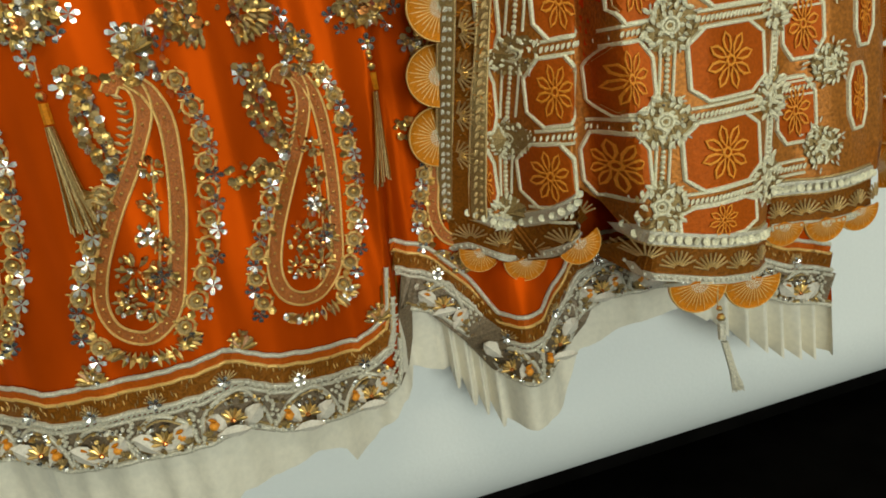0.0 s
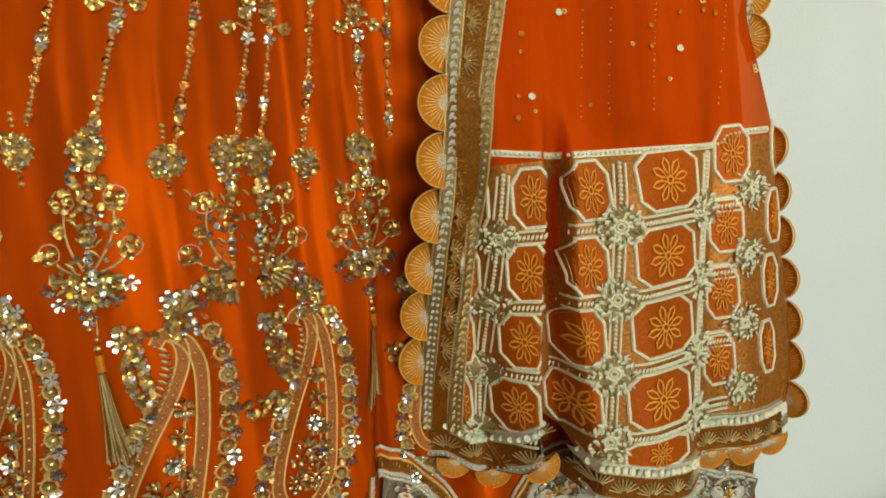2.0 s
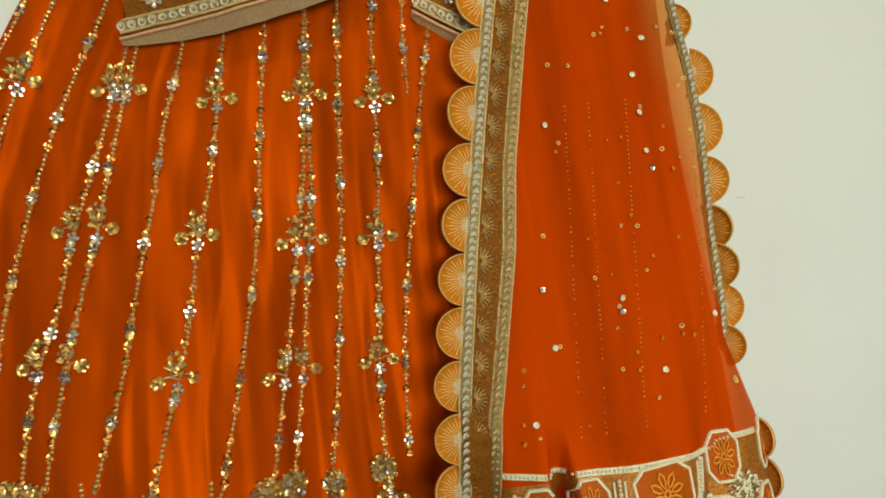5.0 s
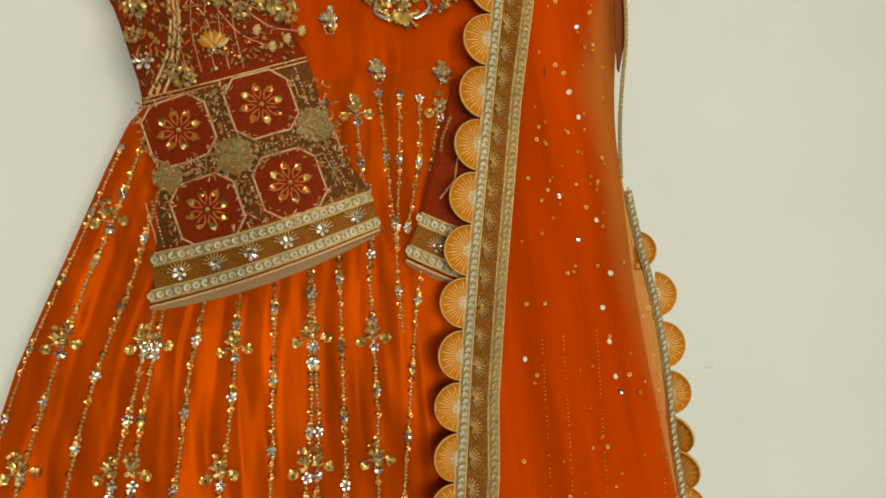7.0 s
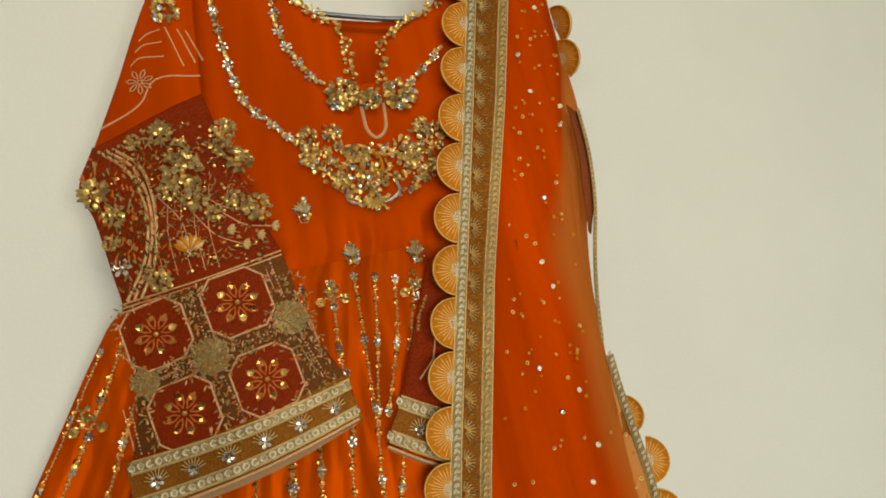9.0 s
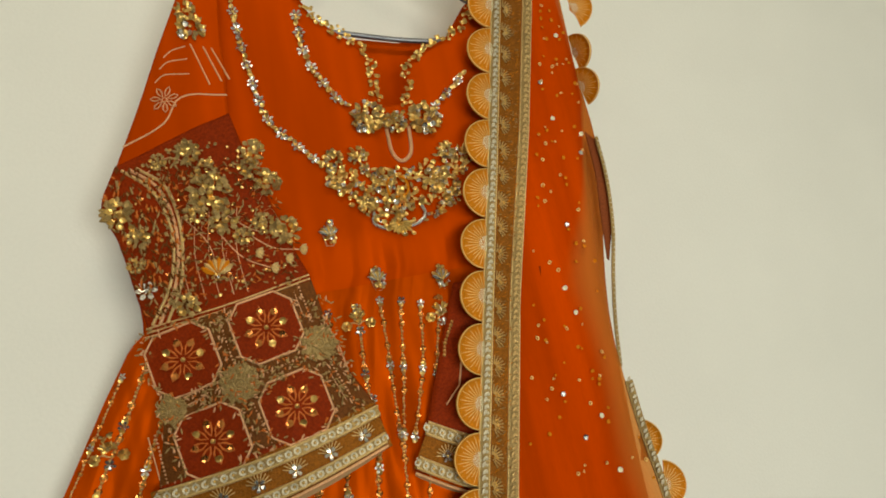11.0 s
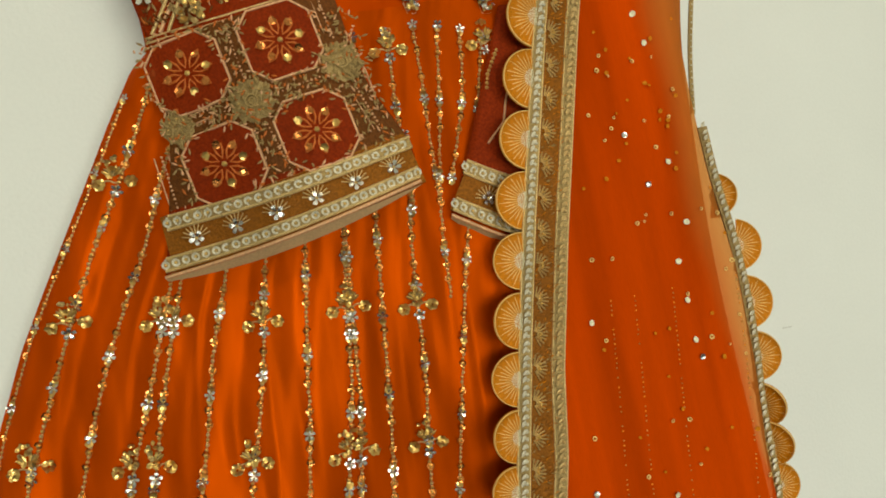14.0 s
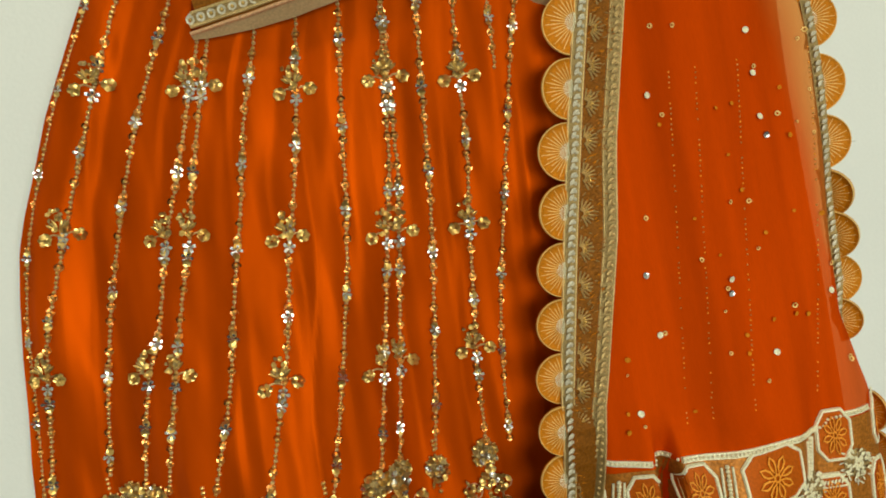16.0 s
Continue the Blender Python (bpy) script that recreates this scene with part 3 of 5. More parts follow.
g = Geo(sleeve_y, 0.0026, 52)
centres = [(O[0] + E1[0] * i + E2[0] * j, O[1] + E1[1] * i + E2[1] * j) for i in range(2) for j in range(2)]
for k in range(1500):
    v, u = g.r.random(), g.r.random()
    z = 1.10 - 0.14 * v
    x = -0.293 + 0.183 * u + 0.02 * v
    if min(math.hypot(x - a, z - b) for a, b in centres) < 0.0305 or z < 0.950 + 0.15 * (x + 0.28) or z > 1.096 + 0.15 * (x + 0.28):
        continue
    g.leaf(x, z, g.r.uniform(0, 6.28), g.r.uniform(0.003, 0.007), 0.0018, (ANTIQUE, ANTIQUE, ROSE_THREAD, COPPER_THREAD)[k % 4], g.r.uniform(0, 0.001), 0.2)
tagged(g.make("zari_stitches", lower_sleeve, "dense antique gold stitches between the octagons"), kind="stuff")
g = Geo(sleeve_y, 0.003, 51)
for w, m in ((0.0, GOLD_THREAD), (0.007, ROSE_THREAD), (0.014, GOLD_THREAD)):
    g.tube(bent([(-0.285 + w, 1.257), (-0.260 + w, 1.232), (-0.246 + w * 0.6, 1.188), (-0.253 + w * 0.7, 1.138), (-0.275 + w, 1.100)], 28), 0.0016, m, 0.001)
g.beads(bent([(-0.278, 1.25), (-0.254, 1.225), (-0.242, 1.188), (-0.248, 1.14), (-0.268, 1.105)], 28), 0.0016, 0.006, GOLD)
for k in range(5):
    x = -0.235 + k * 0.013
    g.tube(bent([(x, 1.20), (x - 0.006, 1.16), (x - 0.002, 1.115)], 8), 0.0007, ROSE_THREAD)
g.make("sleeve_arc", lower_sleeve, "curved gold stitched bands")


def blossom(geo, x, z, r, dense=18, dull=False):
    """A sequin flower: overlapping scales round a bead."""
    for k in range(int(dense * 1.8)):
        a, d = geo.r.uniform(0, 6.28), r * math.sqrt(geo.r.random())
        geo.disc(x + math.cos(a) * d, z + math.sin(a) * d, min(0.0034, r * geo.r.uniform(0.16, 0.28)), ((GOLD, ANTIQUE, ANTIQUE, GOLD, ANTIQUE) if dull else (GOLD, ANTIQUE, GOLD, GOLD, SILVER))[k % 5], 0.7, 6, geo.r.uniform(0.001, 0.004))
    for k in range(9):
        a = 6.2832 * k / 9
        geo.leaf(x + math.cos(a) * r * 0.55, z + math.sin(a) * r * 0.55, a, r * 0.6, r * 0.30, ANTIQUE if dull or k % 2 else GOLD, 0.0008, 0.0)
    geo.bead(x, z, r * 0.16, GOLD, 0.004)


for x, z, r in ((-0.206, 1.218, 0.020), (-0.160, 1.256, 0.012), (-0.150, 1.222, 0.013), (-0.165, 1.238, 0.010), (-0.196, 1.188, 0.013), (-0.222, 1.262, 0.012), (-0.250, 1.258, 0.008),
                (-0.294, 1.214, 0.015), (-0.276, 1.187, 0.011), (-0.282, 1.160, 0.008), (-0.276, 1.134, 0.008), (-0.140, 1.170, 0.014), (-0.160, 1.180, 0.010), (-0.209, 1.140, 0.014),
                (-0.240, 1.112, 0.011), (-0.180, 1.170, 0.009), (-0.206, 1.242, 0.010), (-0.223, 1.200, 0.010)):
    g = Geo(sleeve_y, 0.003, int(abs(x * 7000 + z * 900)))
    if (x, z) == (-0.276, 1.134):
        g.star(x, z, 0.010, SILVER, 6, 0.3, SILVER)
    elif (x, z) == (-0.209, 1.140):
        for k in range(8):
            g.leaf(x, z - 0.004, 0.5 + 2.1 * k / 7, 0.017, 0.007, AMBER if k % 2 else GOLD_THREAD, 0.001)
        blossom(g, x, z - 0.004, 0.006, 6)
    else:
        blossom(g, x, z, r, int(8 + r * 900), True)
    g.make("sleeve_flower", lower_sleeve, "gold sequin flower")
g = Geo(sleeve_y, 0.002, 60)
for line in ([(-0.209, 1.14), (-0.215, 1.17), (-0.235, 1.20)], [(-0.14, 1.17), (-0.17, 1.175), (-0.20, 1.20)], [(-0.206, 1.218), (-0.215, 1.245), (-0.24, 1.262), (-0.262, 1.25)],
             [(-0.16, 1.135), (-0.185, 1.15), (-0.205, 1.18)], [(-0.13, 1.15), (-0.155, 1.155), (-0.18, 1.175)]):
    g.tube(bent(line, 12), 0.0008, ROSE_THREAD)
for x, z in ((-0.16, 1.135), (-0.13, 1.15), (-0.145, 1.142), (-0.172, 1.152)):
    for k in range(4):
        g.leaf(x, z, -0.9 + k * 0.45, 0.009, 0.004, GOLD_THREAD)
g.make("stem_stitching", lower_sleeve, "fine rose-gold stems")

g = Geo(sleeve_y, 0.002, 62)
for k in range(230):
    u, v = g.r.random(), g.r.random()
    z = 1.115 + 0.155 * v
    x = -0.285 + 0.03 * abs(v - 0.5) + u * (0.150 - 0.03 * v)
    g.disc(x, z, g.r.uniform(0.0010, 0.0020), (ANTIQUE, GOLD, COPPER, ANTIQUE)[k % 4], 0.6, 6, g.r.uniform(0, 0.002))
for k in range(16):
    x, z = -0.265 + 0.12 * g.r.random(), 1.125 + 0.13 * g.r.random()
    a = g.r.uniform(0, 6.28)
    g.tube(bent([(x, z), (x + 0.010 * math.cos(a), z + 0.010 * math.sin(a)), (x + 0.016 * math.cos(a + 0.7), z + 0.016 * math.sin(a + 0.7))], 8), 0.0006, ROSE_THREAD if k % 2 else ANTIQUE)
for k in range(420):
    v = g.r.random()
    z = 1.105 + 0.150 * v
    edge = float(np.interp(z, [1.09, 1.13, 1.185, 1.222, 1.262], [-0.279, -0.286, -0.296, -0.308, -0.291]))
    x = edge + 0.004 + g.r.random() ** 1.3 * (0.055 if v < 0.7 else 0.075)
    g.leaf(x, z, g.r.uniform(1.0, 2.4), g.r.uniform(0.004, 0.009), 0.0020, (ANTIQUE, SLEEVE_TISSUE, SLEEVE_TISSUE, COPPER_THREAD)[k % 4], g.r.uniform(0, 0.001), 0.2)
for k in range(420):
    z = 1.118 + 0.135 * g.r.random()
    x = -0.250 + g.r.random() * (0.118 - 0.25 * max(0.0, z - 1.18))
    g.leaf(x, z, g.r.uniform(0, 6.28), g.r.uniform(0.003, 0.009), 0.0016, (ANTIQUE, SLEEVE_TISSUE, SLEEVE_TISSUE, COPPER_THREAD)[k % 4], g.r.uniform(0, 0.001), 0.2)
tagged(g.make("sleeve_scatter", lower_sleeve, "small scattered gold and copper stitches"), kind="stuff")
g = Geo(lambda x, z: sleeve_y(x, z) + 0.004, 0.002, 61)
blossom(g, -0.200, 1.400, 0.014, 16)
blossom(g, -0.204, 1.420, 0.010, 10)
for d in (0, 0.012, 0.020):
    g.tube([(-0.203 + d, 1.382 - d * 0.3), (-0.190 + d, 1.335 + d * 0.2)], 0.0011, ROSE_THREAD)
g.tube(bent([(-0.282, 1.283), (-0.24, 1.300), (-0.22, 1.325), (-0.175, 1.322)], 16), 0.0012, ROSE_THREAD)
for d in (0, 0.014, 0.026):
    g.tube(bent([(-0.243 + d * 0.45, 1.345 + d), (-0.232 + d * 0.4, 1.352 + d), (-0.208, 1.349 + d * 1.2)], 8), 0.0009, ROSE_THREAD)
petal_ring(g, -0.236, 1.325, 0.014, ROSE_THREAD, 7)
g.make("shoulder_embroidery", gown, "rose-gold stitched shoulder motif")

# neckline
N_ON = lambda x, z: bodice_y(x, z) - 0.001
g = Geo(N_ON, 0.002, 70)
for line in ([(-0.087, 1.46), (-0.074, 1.420), (-0.040, 1.388), (-0.019, 1.362), (-0.0175, 1.33), (-0.020, 1.29)], [(0.013, 1.290), (0.020, 1.33), (0.027, 1.347), (0.052, 1.366), (0.101, 1.391), (0.125, 1.44)]):
    for x, z in along(bent(line, 40), 0.0022):
        g.disc(x + g.r.uniform(-0.006, 0.006), z + g.r.uniform(-0.004, 0.004), g.r.uniform(0.0018, 0.0032), GOLD, 0.7, 6, g.r.uniform(0, 0.002))
g.tube(bent([(-0.014, 1.272), (-0.013, 1.245), (-0.004, 1.233), (0.008, 1.243), (0.011, 1.272)], 20), 0.0022, ROSE_THREAD)
g.make("neck_trim", gown, "gold sequin trim round the notched neck")
for x, z, r in ((-0.033, 1.288, 0.018), (0.031, 1.279, 0.018), (-0.004, 1.278, 0.012)):
    g = Geo(N_ON, 0.003, int(500 + x * 1000))
    blossom(g, x, z, r, 36)
    g.make("neck_flower", gown, "dense gold sequin flower at the neck")


def chain(line, seed, big):
    g = Geo(N_ON, 0.002, seed)
    for k, (x, z) in enumerate(along(bent(line, 40), 0.0055)):
        if k % 4 == 0:
            g.star(x, z, big, SILVER, 6, 0.4, GOLD)
        else:
            for _ in range(2):
                g.disc(x + g.r.uniform(-0.002, 0.002), z + g.r.uniform(-0.002, 0.002), 0.0026, GOLD if g.r.random() < 0.7 else SILVER, 0.6, 6, 0.001)
    return g.make("necklace_chain", gown, "stitched necklace chain of gold and silver sequins")


chain([(-0.158, 1.475), (-0.154, 1.403), (-0.147, 1.340), (-0.136, 1.295), (-0.103, 1.255), (-0.081, 1.232)], 71, 0.0062)
chain([(-0.089, 1.42), (-0.087, 1.369), (-0.066, 1.321), (-0.050, 1.302)], 72, 0.0068)
chain([(0.046, 1.292), (0.066, 1.308), (0.09, 1.33)], 73, 0.0060)

g = Geo(N_ON, 0.003, 74)
for k in range(430):
    u = g.r.random()
    top = 1.242 - 0.016 * math.sin(u * math.pi)
    low = 1.212 - 0.062 * math.sin(max(0.0, min(1.0, (u - 0.05) / 0.9)) * math.pi) ** 0.8
    x, z = -0.090 + 0.160 * u, 0
    z = low + (top - low) * g.r.random()
    x += (z - 1.20) * -0.02
    if k % 3 == 0:
        g.leaf(x, z, g.r.uniform(-0.6, 3.7), g.r.uniform(0.006, 0.010), 0.0034, (GOLD, ANTIQUE, RAY_THREAD)[k % 9 // 3], g.r.uniform(0, 0.002), 0.1)
        continue
    g.disc(x, z, g.r.uniform(0.0018, 0.0034), GOLD if g.r.random() < 0.75 else SILVER, 0.7, 6, g.r.uniform(0, 0.003))
for x, z, r in ((-0.078, 1.246, 0.010), (-0.052, 1.245, 0.010), (0.046, 1.238, 0.010), (-0.030, 1.212, 0.013), (0.026, 1.206, 0.013), (-0.052, 1.190, 0.010), (0.042, 1.185, 0.010), (-0.015, 1.184, 0.013)):
    blossom(g, x, z, r, 16)
for sgn in (-1, 1):
    g.tube(bent([(-0.016, 1.218), (-0.016 + sgn * 0.010, 1.210), (-0.016 + sgn * 0.010, 1.196), (-0.018, 1.192)], 14), 0.0016, AMBER, 0.004)
    g.tube(bent([(-0.020, 1.160), (-0.020 + sgn * 0.016, 1.160), (-0.020 + sgn * 0.028, 1.168), (-0.020 + sgn * 0.026, 1.180)], 14), 0.0022, SILVER, 0.002)
for k in range(9):
    g.leaf(-0.021, 1.164, -0.2 - 2.8 * k / 8, 0.014, 0.005, GOLD, 0.002)
g.bead(-0.016, 1.184, 0.004, COPPER, 0.006)
g.make("necklace_pendant", gown, "large gold sequin pendant embroidered on the bodice")

for x, z in ((-0.097, 1.168), (-0.055, 1.113), (0.012, 1.102)):
    g = Geo(N_ON, 0.002, int(90 + x * 300))
    for k in range(7):
        g.leaf(x, z - 0.006, 0.55 + 2.05 * k / 6, 0.0125, 0.004, GOLD if k % 2 else SILVER, 0.001 + 0.0005 * k)
    for k in range(30):
        g.disc(x + g.r.gauss(0, 0.0035), z + g.r.uniform(-0.013, 0.010), g.r.uniform(0.0014, 0.0026), (GOLD, SILVER, GOLD, ANTIQUE)[k % 4], 0.7, 6, g.r.uniform(0.001, 0.003))
    g.tube([(x - 0.006, z - 0.004), (x - 0.004, z - 0.015), (x + 0.003, z - 0.016), (x + 0.007, z - 0.006)], 0.0008, ROSE_THREAD)
    g.make("leaf_motif", gown, "small gold sequin bud")

# ---- skirt embroidery ----
def cross_motif(g, x, z, side=0):
    """The small fleur on a strand: two side buds, a stem bud above and a silver star below."""
    for s in ((-1, 1) if side == 0 else (side,)):
        g.tube(bent([(x, z + 0.004), (x + s * 0.006, z + 0.007), (x + s * 0.013, z + 0.005)], 6), 0.0008, GOLD_THREAD)
        for k in range(6):
            a = 6.2832 * k / 6
            g.disc(x + s * 0.0125 + math.cos(a) * 0.0032, z + 0.004 + math.sin(a) * 0.003, 0.0026, GOLD, 0.6, 6, 0.001)
        for k in range(3):
            g.leaf(x + s * 0.001, z + 0.010, math.pi / 2 - s * (0.3 + 0.35 * k), 0.0095, 0.0030, ANTIQUE if k % 2 else GOLD, 0.001, 0.0)
    for k in range(16):
        g.disc(x + g.r.gauss(0, 0.0028), z + g.r.uniform(0.006, 0.026), g.r.uniform(0.0014, 0.0026), (GOLD, GOLD, ANTIQUE)[k % 3], 0.7, 6, g.r.uniform(0.001, 0.003))
    g.star(x, z - 0.003, 0.0052, SILVER, 5, 0.5, None, 0.002)


def strand(line, seed, crosses=(), side=0, weight=1.0):
    g = Geo(skirt_y, 0.0015, seed)
    pts = bent(line, 40)
    g.tube(pts, 0.0005, GOLD_THREAD, 0, 4)
    for k, (x, z) in enumerate(along(pts, 0.0040)):
        q = k % 17
        x += g.r.uniform(-0.0006, 0.0006)
        if q == 0:
            g.star(x, z, 0.0049 * weight, SILVER, 5, 0.55, None, 0.0015)
        elif q in (3, 6, 12, 15):
            g.disc(x, z, 0.0036 * weight, COPPER, 0.4, 8, 0, True)
            g.bead(x, z, 0.0020 * weight, GOLD, 0.001)
        elif q in (1, 16):
            g.disc(x, z, 0.0034 * weight, GOLD, 0.6, 6, 0.001)
        else:
            g.bead(x, z, 0.0019 * weight, GOLD if q % 2 else GOLD_THREAD, 0.0005)
    for z in crosses:
        x = float(np.interp(z, [p[1] for p in pts[::-1]], [p[0] for p in pts[::-1]]))
        cross_motif(g, x, z, side)
    return g.make("bead_strand", gown, "vertical strand of gold beads and silver stars")


strand([(-0.285, 1.075), (-0.299, 1.047), (-0.318, 1.009), (-0.356, 0.938), (-0.392, 0.862), (-0.425, 0.786), (-0.444, 0.736), (-0.464, 0.688), (-0.480, 0.615), (-0.495, 0.54)], 101, (0.985, 0.875, 0.765, 0.655))
strand([(-0.270, 1.03), (-0.289, 0.998), (-0.321, 0.924), (-0.354, 0.860), (-0.383, 0.791), (-0.405, 0.724), (-0.424, 0.653), (-0.443, 0.570)], 102)
strand([(-0.288, 0.93), (-0.306, 0.885), (-0.333, 0.809), (-0.355, 0.749), (-0.374, 0.682), (-0.390, 0.642), (-0.413, 0.558)], 103, (0.862, 0.749, 0.645), -1)
strand([(-0.282, 0.93), (-0.297, 0.885), (-0.322, 0.807), (-0.337, 0.746), (-0.352, 0.695), (-0.366, 0.641), (-0.391, 0.556)], 104, (0.860, 0.746, 0.642), 1)
strand([(-0.247, 0.93), (-0.261, 0.880), (-0.277, 0.833), (-0.294, 0.760), (-0.310, 0.694), (-0.326, 0.625), (-0.352, 0.55)], 105)
strand([(-0.214, 0.94), (-0.225, 0.885), (-0.245, 0.788), (-0.262, 0.728), (-0.271, 0.678), (-0.286, 0.620), (-0.312, 0.535)], 106, (0.845, 0.731, 0.620))
strand([(-0.178, 0.95), (-0.189, 0.893), (-0.200, 0.826), (-0.214, 0.735), (-0.234, 0.643), (-0.264, 0.53)], 107)
strand([(-0.147, 0.96), (-0.153, 0.909), (-0.164, 0.824), (-0.171, 0.774), (-0.184, 0.714), (-0.205, 0.620), (-0.229, 0.515)], 108, (0.843, 0.717, 0.606), -1)
strand([(-0.147, 0.96), (-0.151, 0.909), (-0.160, 0.824), (-0.164, 0.773), (-0.174, 0.713), (-0.191, 0.620), (-0.213, 0.513)], 109, (0.843, 0.717, 0.606), 1)
strand([(-0.117, 0.97), (-0.125, 0.896), (-0.135, 0.810), (-0.143, 0.736), (-0.159, 0.629), (-0.177, 0.525)], 110)
strand([(-0.084, 0.99), (-0.086, 0.94), (-0.095, 0.895), (-0.105, 0.776), (-0.114, 0.711), (-0.121, 0.645), (-0.127, 0.600), (-0.133, 0.518)], 111, (0.833, 0.712, 0.604))
strand([(0.003, 1.067), (-0.022, 0.97), (-0.046, 0.887), (-0.066, 0.802), (-0.081, 0.734), (-0.100, 0.630), (-0.112, 0.52)], 112, (), 0, 0.9)
strand([(-0.082, 1.083), (-0.086, 1.006), (-0.087, 0.93)], 113, (1.062,))
strand([(-0.057, 1.087), (-0.060, 0.985), (-0.063, 0.925)], 114, (), 0, 0.9)
strand([(-0.036, 1.082), (-0.050, 0.993), (-0.066, 0.900), (-0.07, 0.84)], 115, (), 0, 0.9)
strand([(-0.016, 1.076), (-0.025, 1.016), (-0.050, 0.940)], 116, (), 0, 0.9)
strand([(-0.112, 1.083), (-0.112, 1.05), (-0.105, 1.02)], 117, (), 0, 0.9)
strand([(SK_L(z) + 0.007, z) for z in (1.06, 0.95, 0.85, 0.75, 0.65, 0.5, 0.35, 0.22)], 119, (), 0, 0.75)
g = Geo(skirt_y, 0.002, 118)
cross_motif(g, 0.004, 1.055)
g.make("fleur", gown, "small gold sequin fleur at the waist")


def bulb(g, x, z, r):
    """An upright bud of gold scales."""
    n = 12
    ring = [(x + math.cos(6.2832 * k / n) * r * 0.85, z + math.sin(6.2832 * k / n) * r * 0.95) for k in range(n)]
    g.add([(x, g.on(x, z) - 0.0030, z)] + [(a, g.on(a, b) - 0.0006, b) for a, b in ring], [(0, 1 + k, 1 + (k + 1) % n) for k in range(n)], ANTIQUE)
    for k in range(46):
        a, d = g.r.uniform(0, 6.28), r * math.sqrt(g.r.random())
        g.disc(x + math.cos(a) * d * 0.92, z + math.sin(a) * d, r * g.r.uniform(0.13, 0.22), (GOLD, GOLD, ANTIQUE, GOLD)[k % 4] if k % 9 else SILVER, 0.8, 6, g.r.uniform(0.001, 0.004))
    for k in range(12):
        a = 6.2832 * k / 12
        g.bead(x + math.cos(a) * r * 0.88, z + math.sin(a) * r, r * 0.11, GOLD, 0.0005)


def drop(x, z, seed):
    g = Geo(skirt_y, 0.0015, seed)
    bulb(g, x, z, 0.0115)
    g.beads([(x, z + 0.024), (x, z + 0.013)], 0.0020, 0.004, GOLD)
    for k, d in enumerate((0.013, 0.017, 0.022)):
        g.bead(x - 0.001, z - d, 0.0024 - 0.0003 * (k == 1), GOLD if k != 1 else COPPER)
    return g.make("bead_drop", gown, "gold sequin drop ending a strand")


for k, (x, z) in enumerate(((-0.446, 0.545), (-0.361, 0.535), (-0.270, 0.518), (-0.179, 0.509))):
    drop(x, z, 130 + k)


def fan(g, x, z, r, sides=(-1, 1)):
    """Half rosette of scales, the base of a chandelier motif."""
    for ring, n in ((1.0, 9), (0.68, 7)):
        for k in range(n):
            a = math.pi * (-1.0 + k / (n - 1)) if len(sides) == 2 else -math.pi / 2 + sides[0] * math.pi / 2 * k / (n - 1)
            g.leaf(x + math.cos(a) * r * ring * 0.55, z + math.sin(a) * r * ring * 0.5, a, r * ring * 0.45, r * 0.17, GOLD if k % 2 else ANTIQUE, 0.001, 0.0)
    for k in range(int(80 * len(sides) / 2)):
        a = g.r.uniform(-math.pi, 0) if len(sides) == 2 else -math.pi / 2 + sides[0] * g.r.uniform(0, math.pi / 2)
        d = r * math.sqrt(g.r.random())
        g.disc(x + math.cos(a) * d, z + math.sin(a) * d * 0.95 + 0.004, g.r.uniform(0.0018, 0.0032), (GOLD, GOLD, ANTIQUE, GOLD, SILVER)[k % 5], 0.8, 6, g.r.uniform(0.001, 0.004))
    g.disc(x, z - r * 0.3, 0.0042, COPPER, 0.2, 8, 0.004)


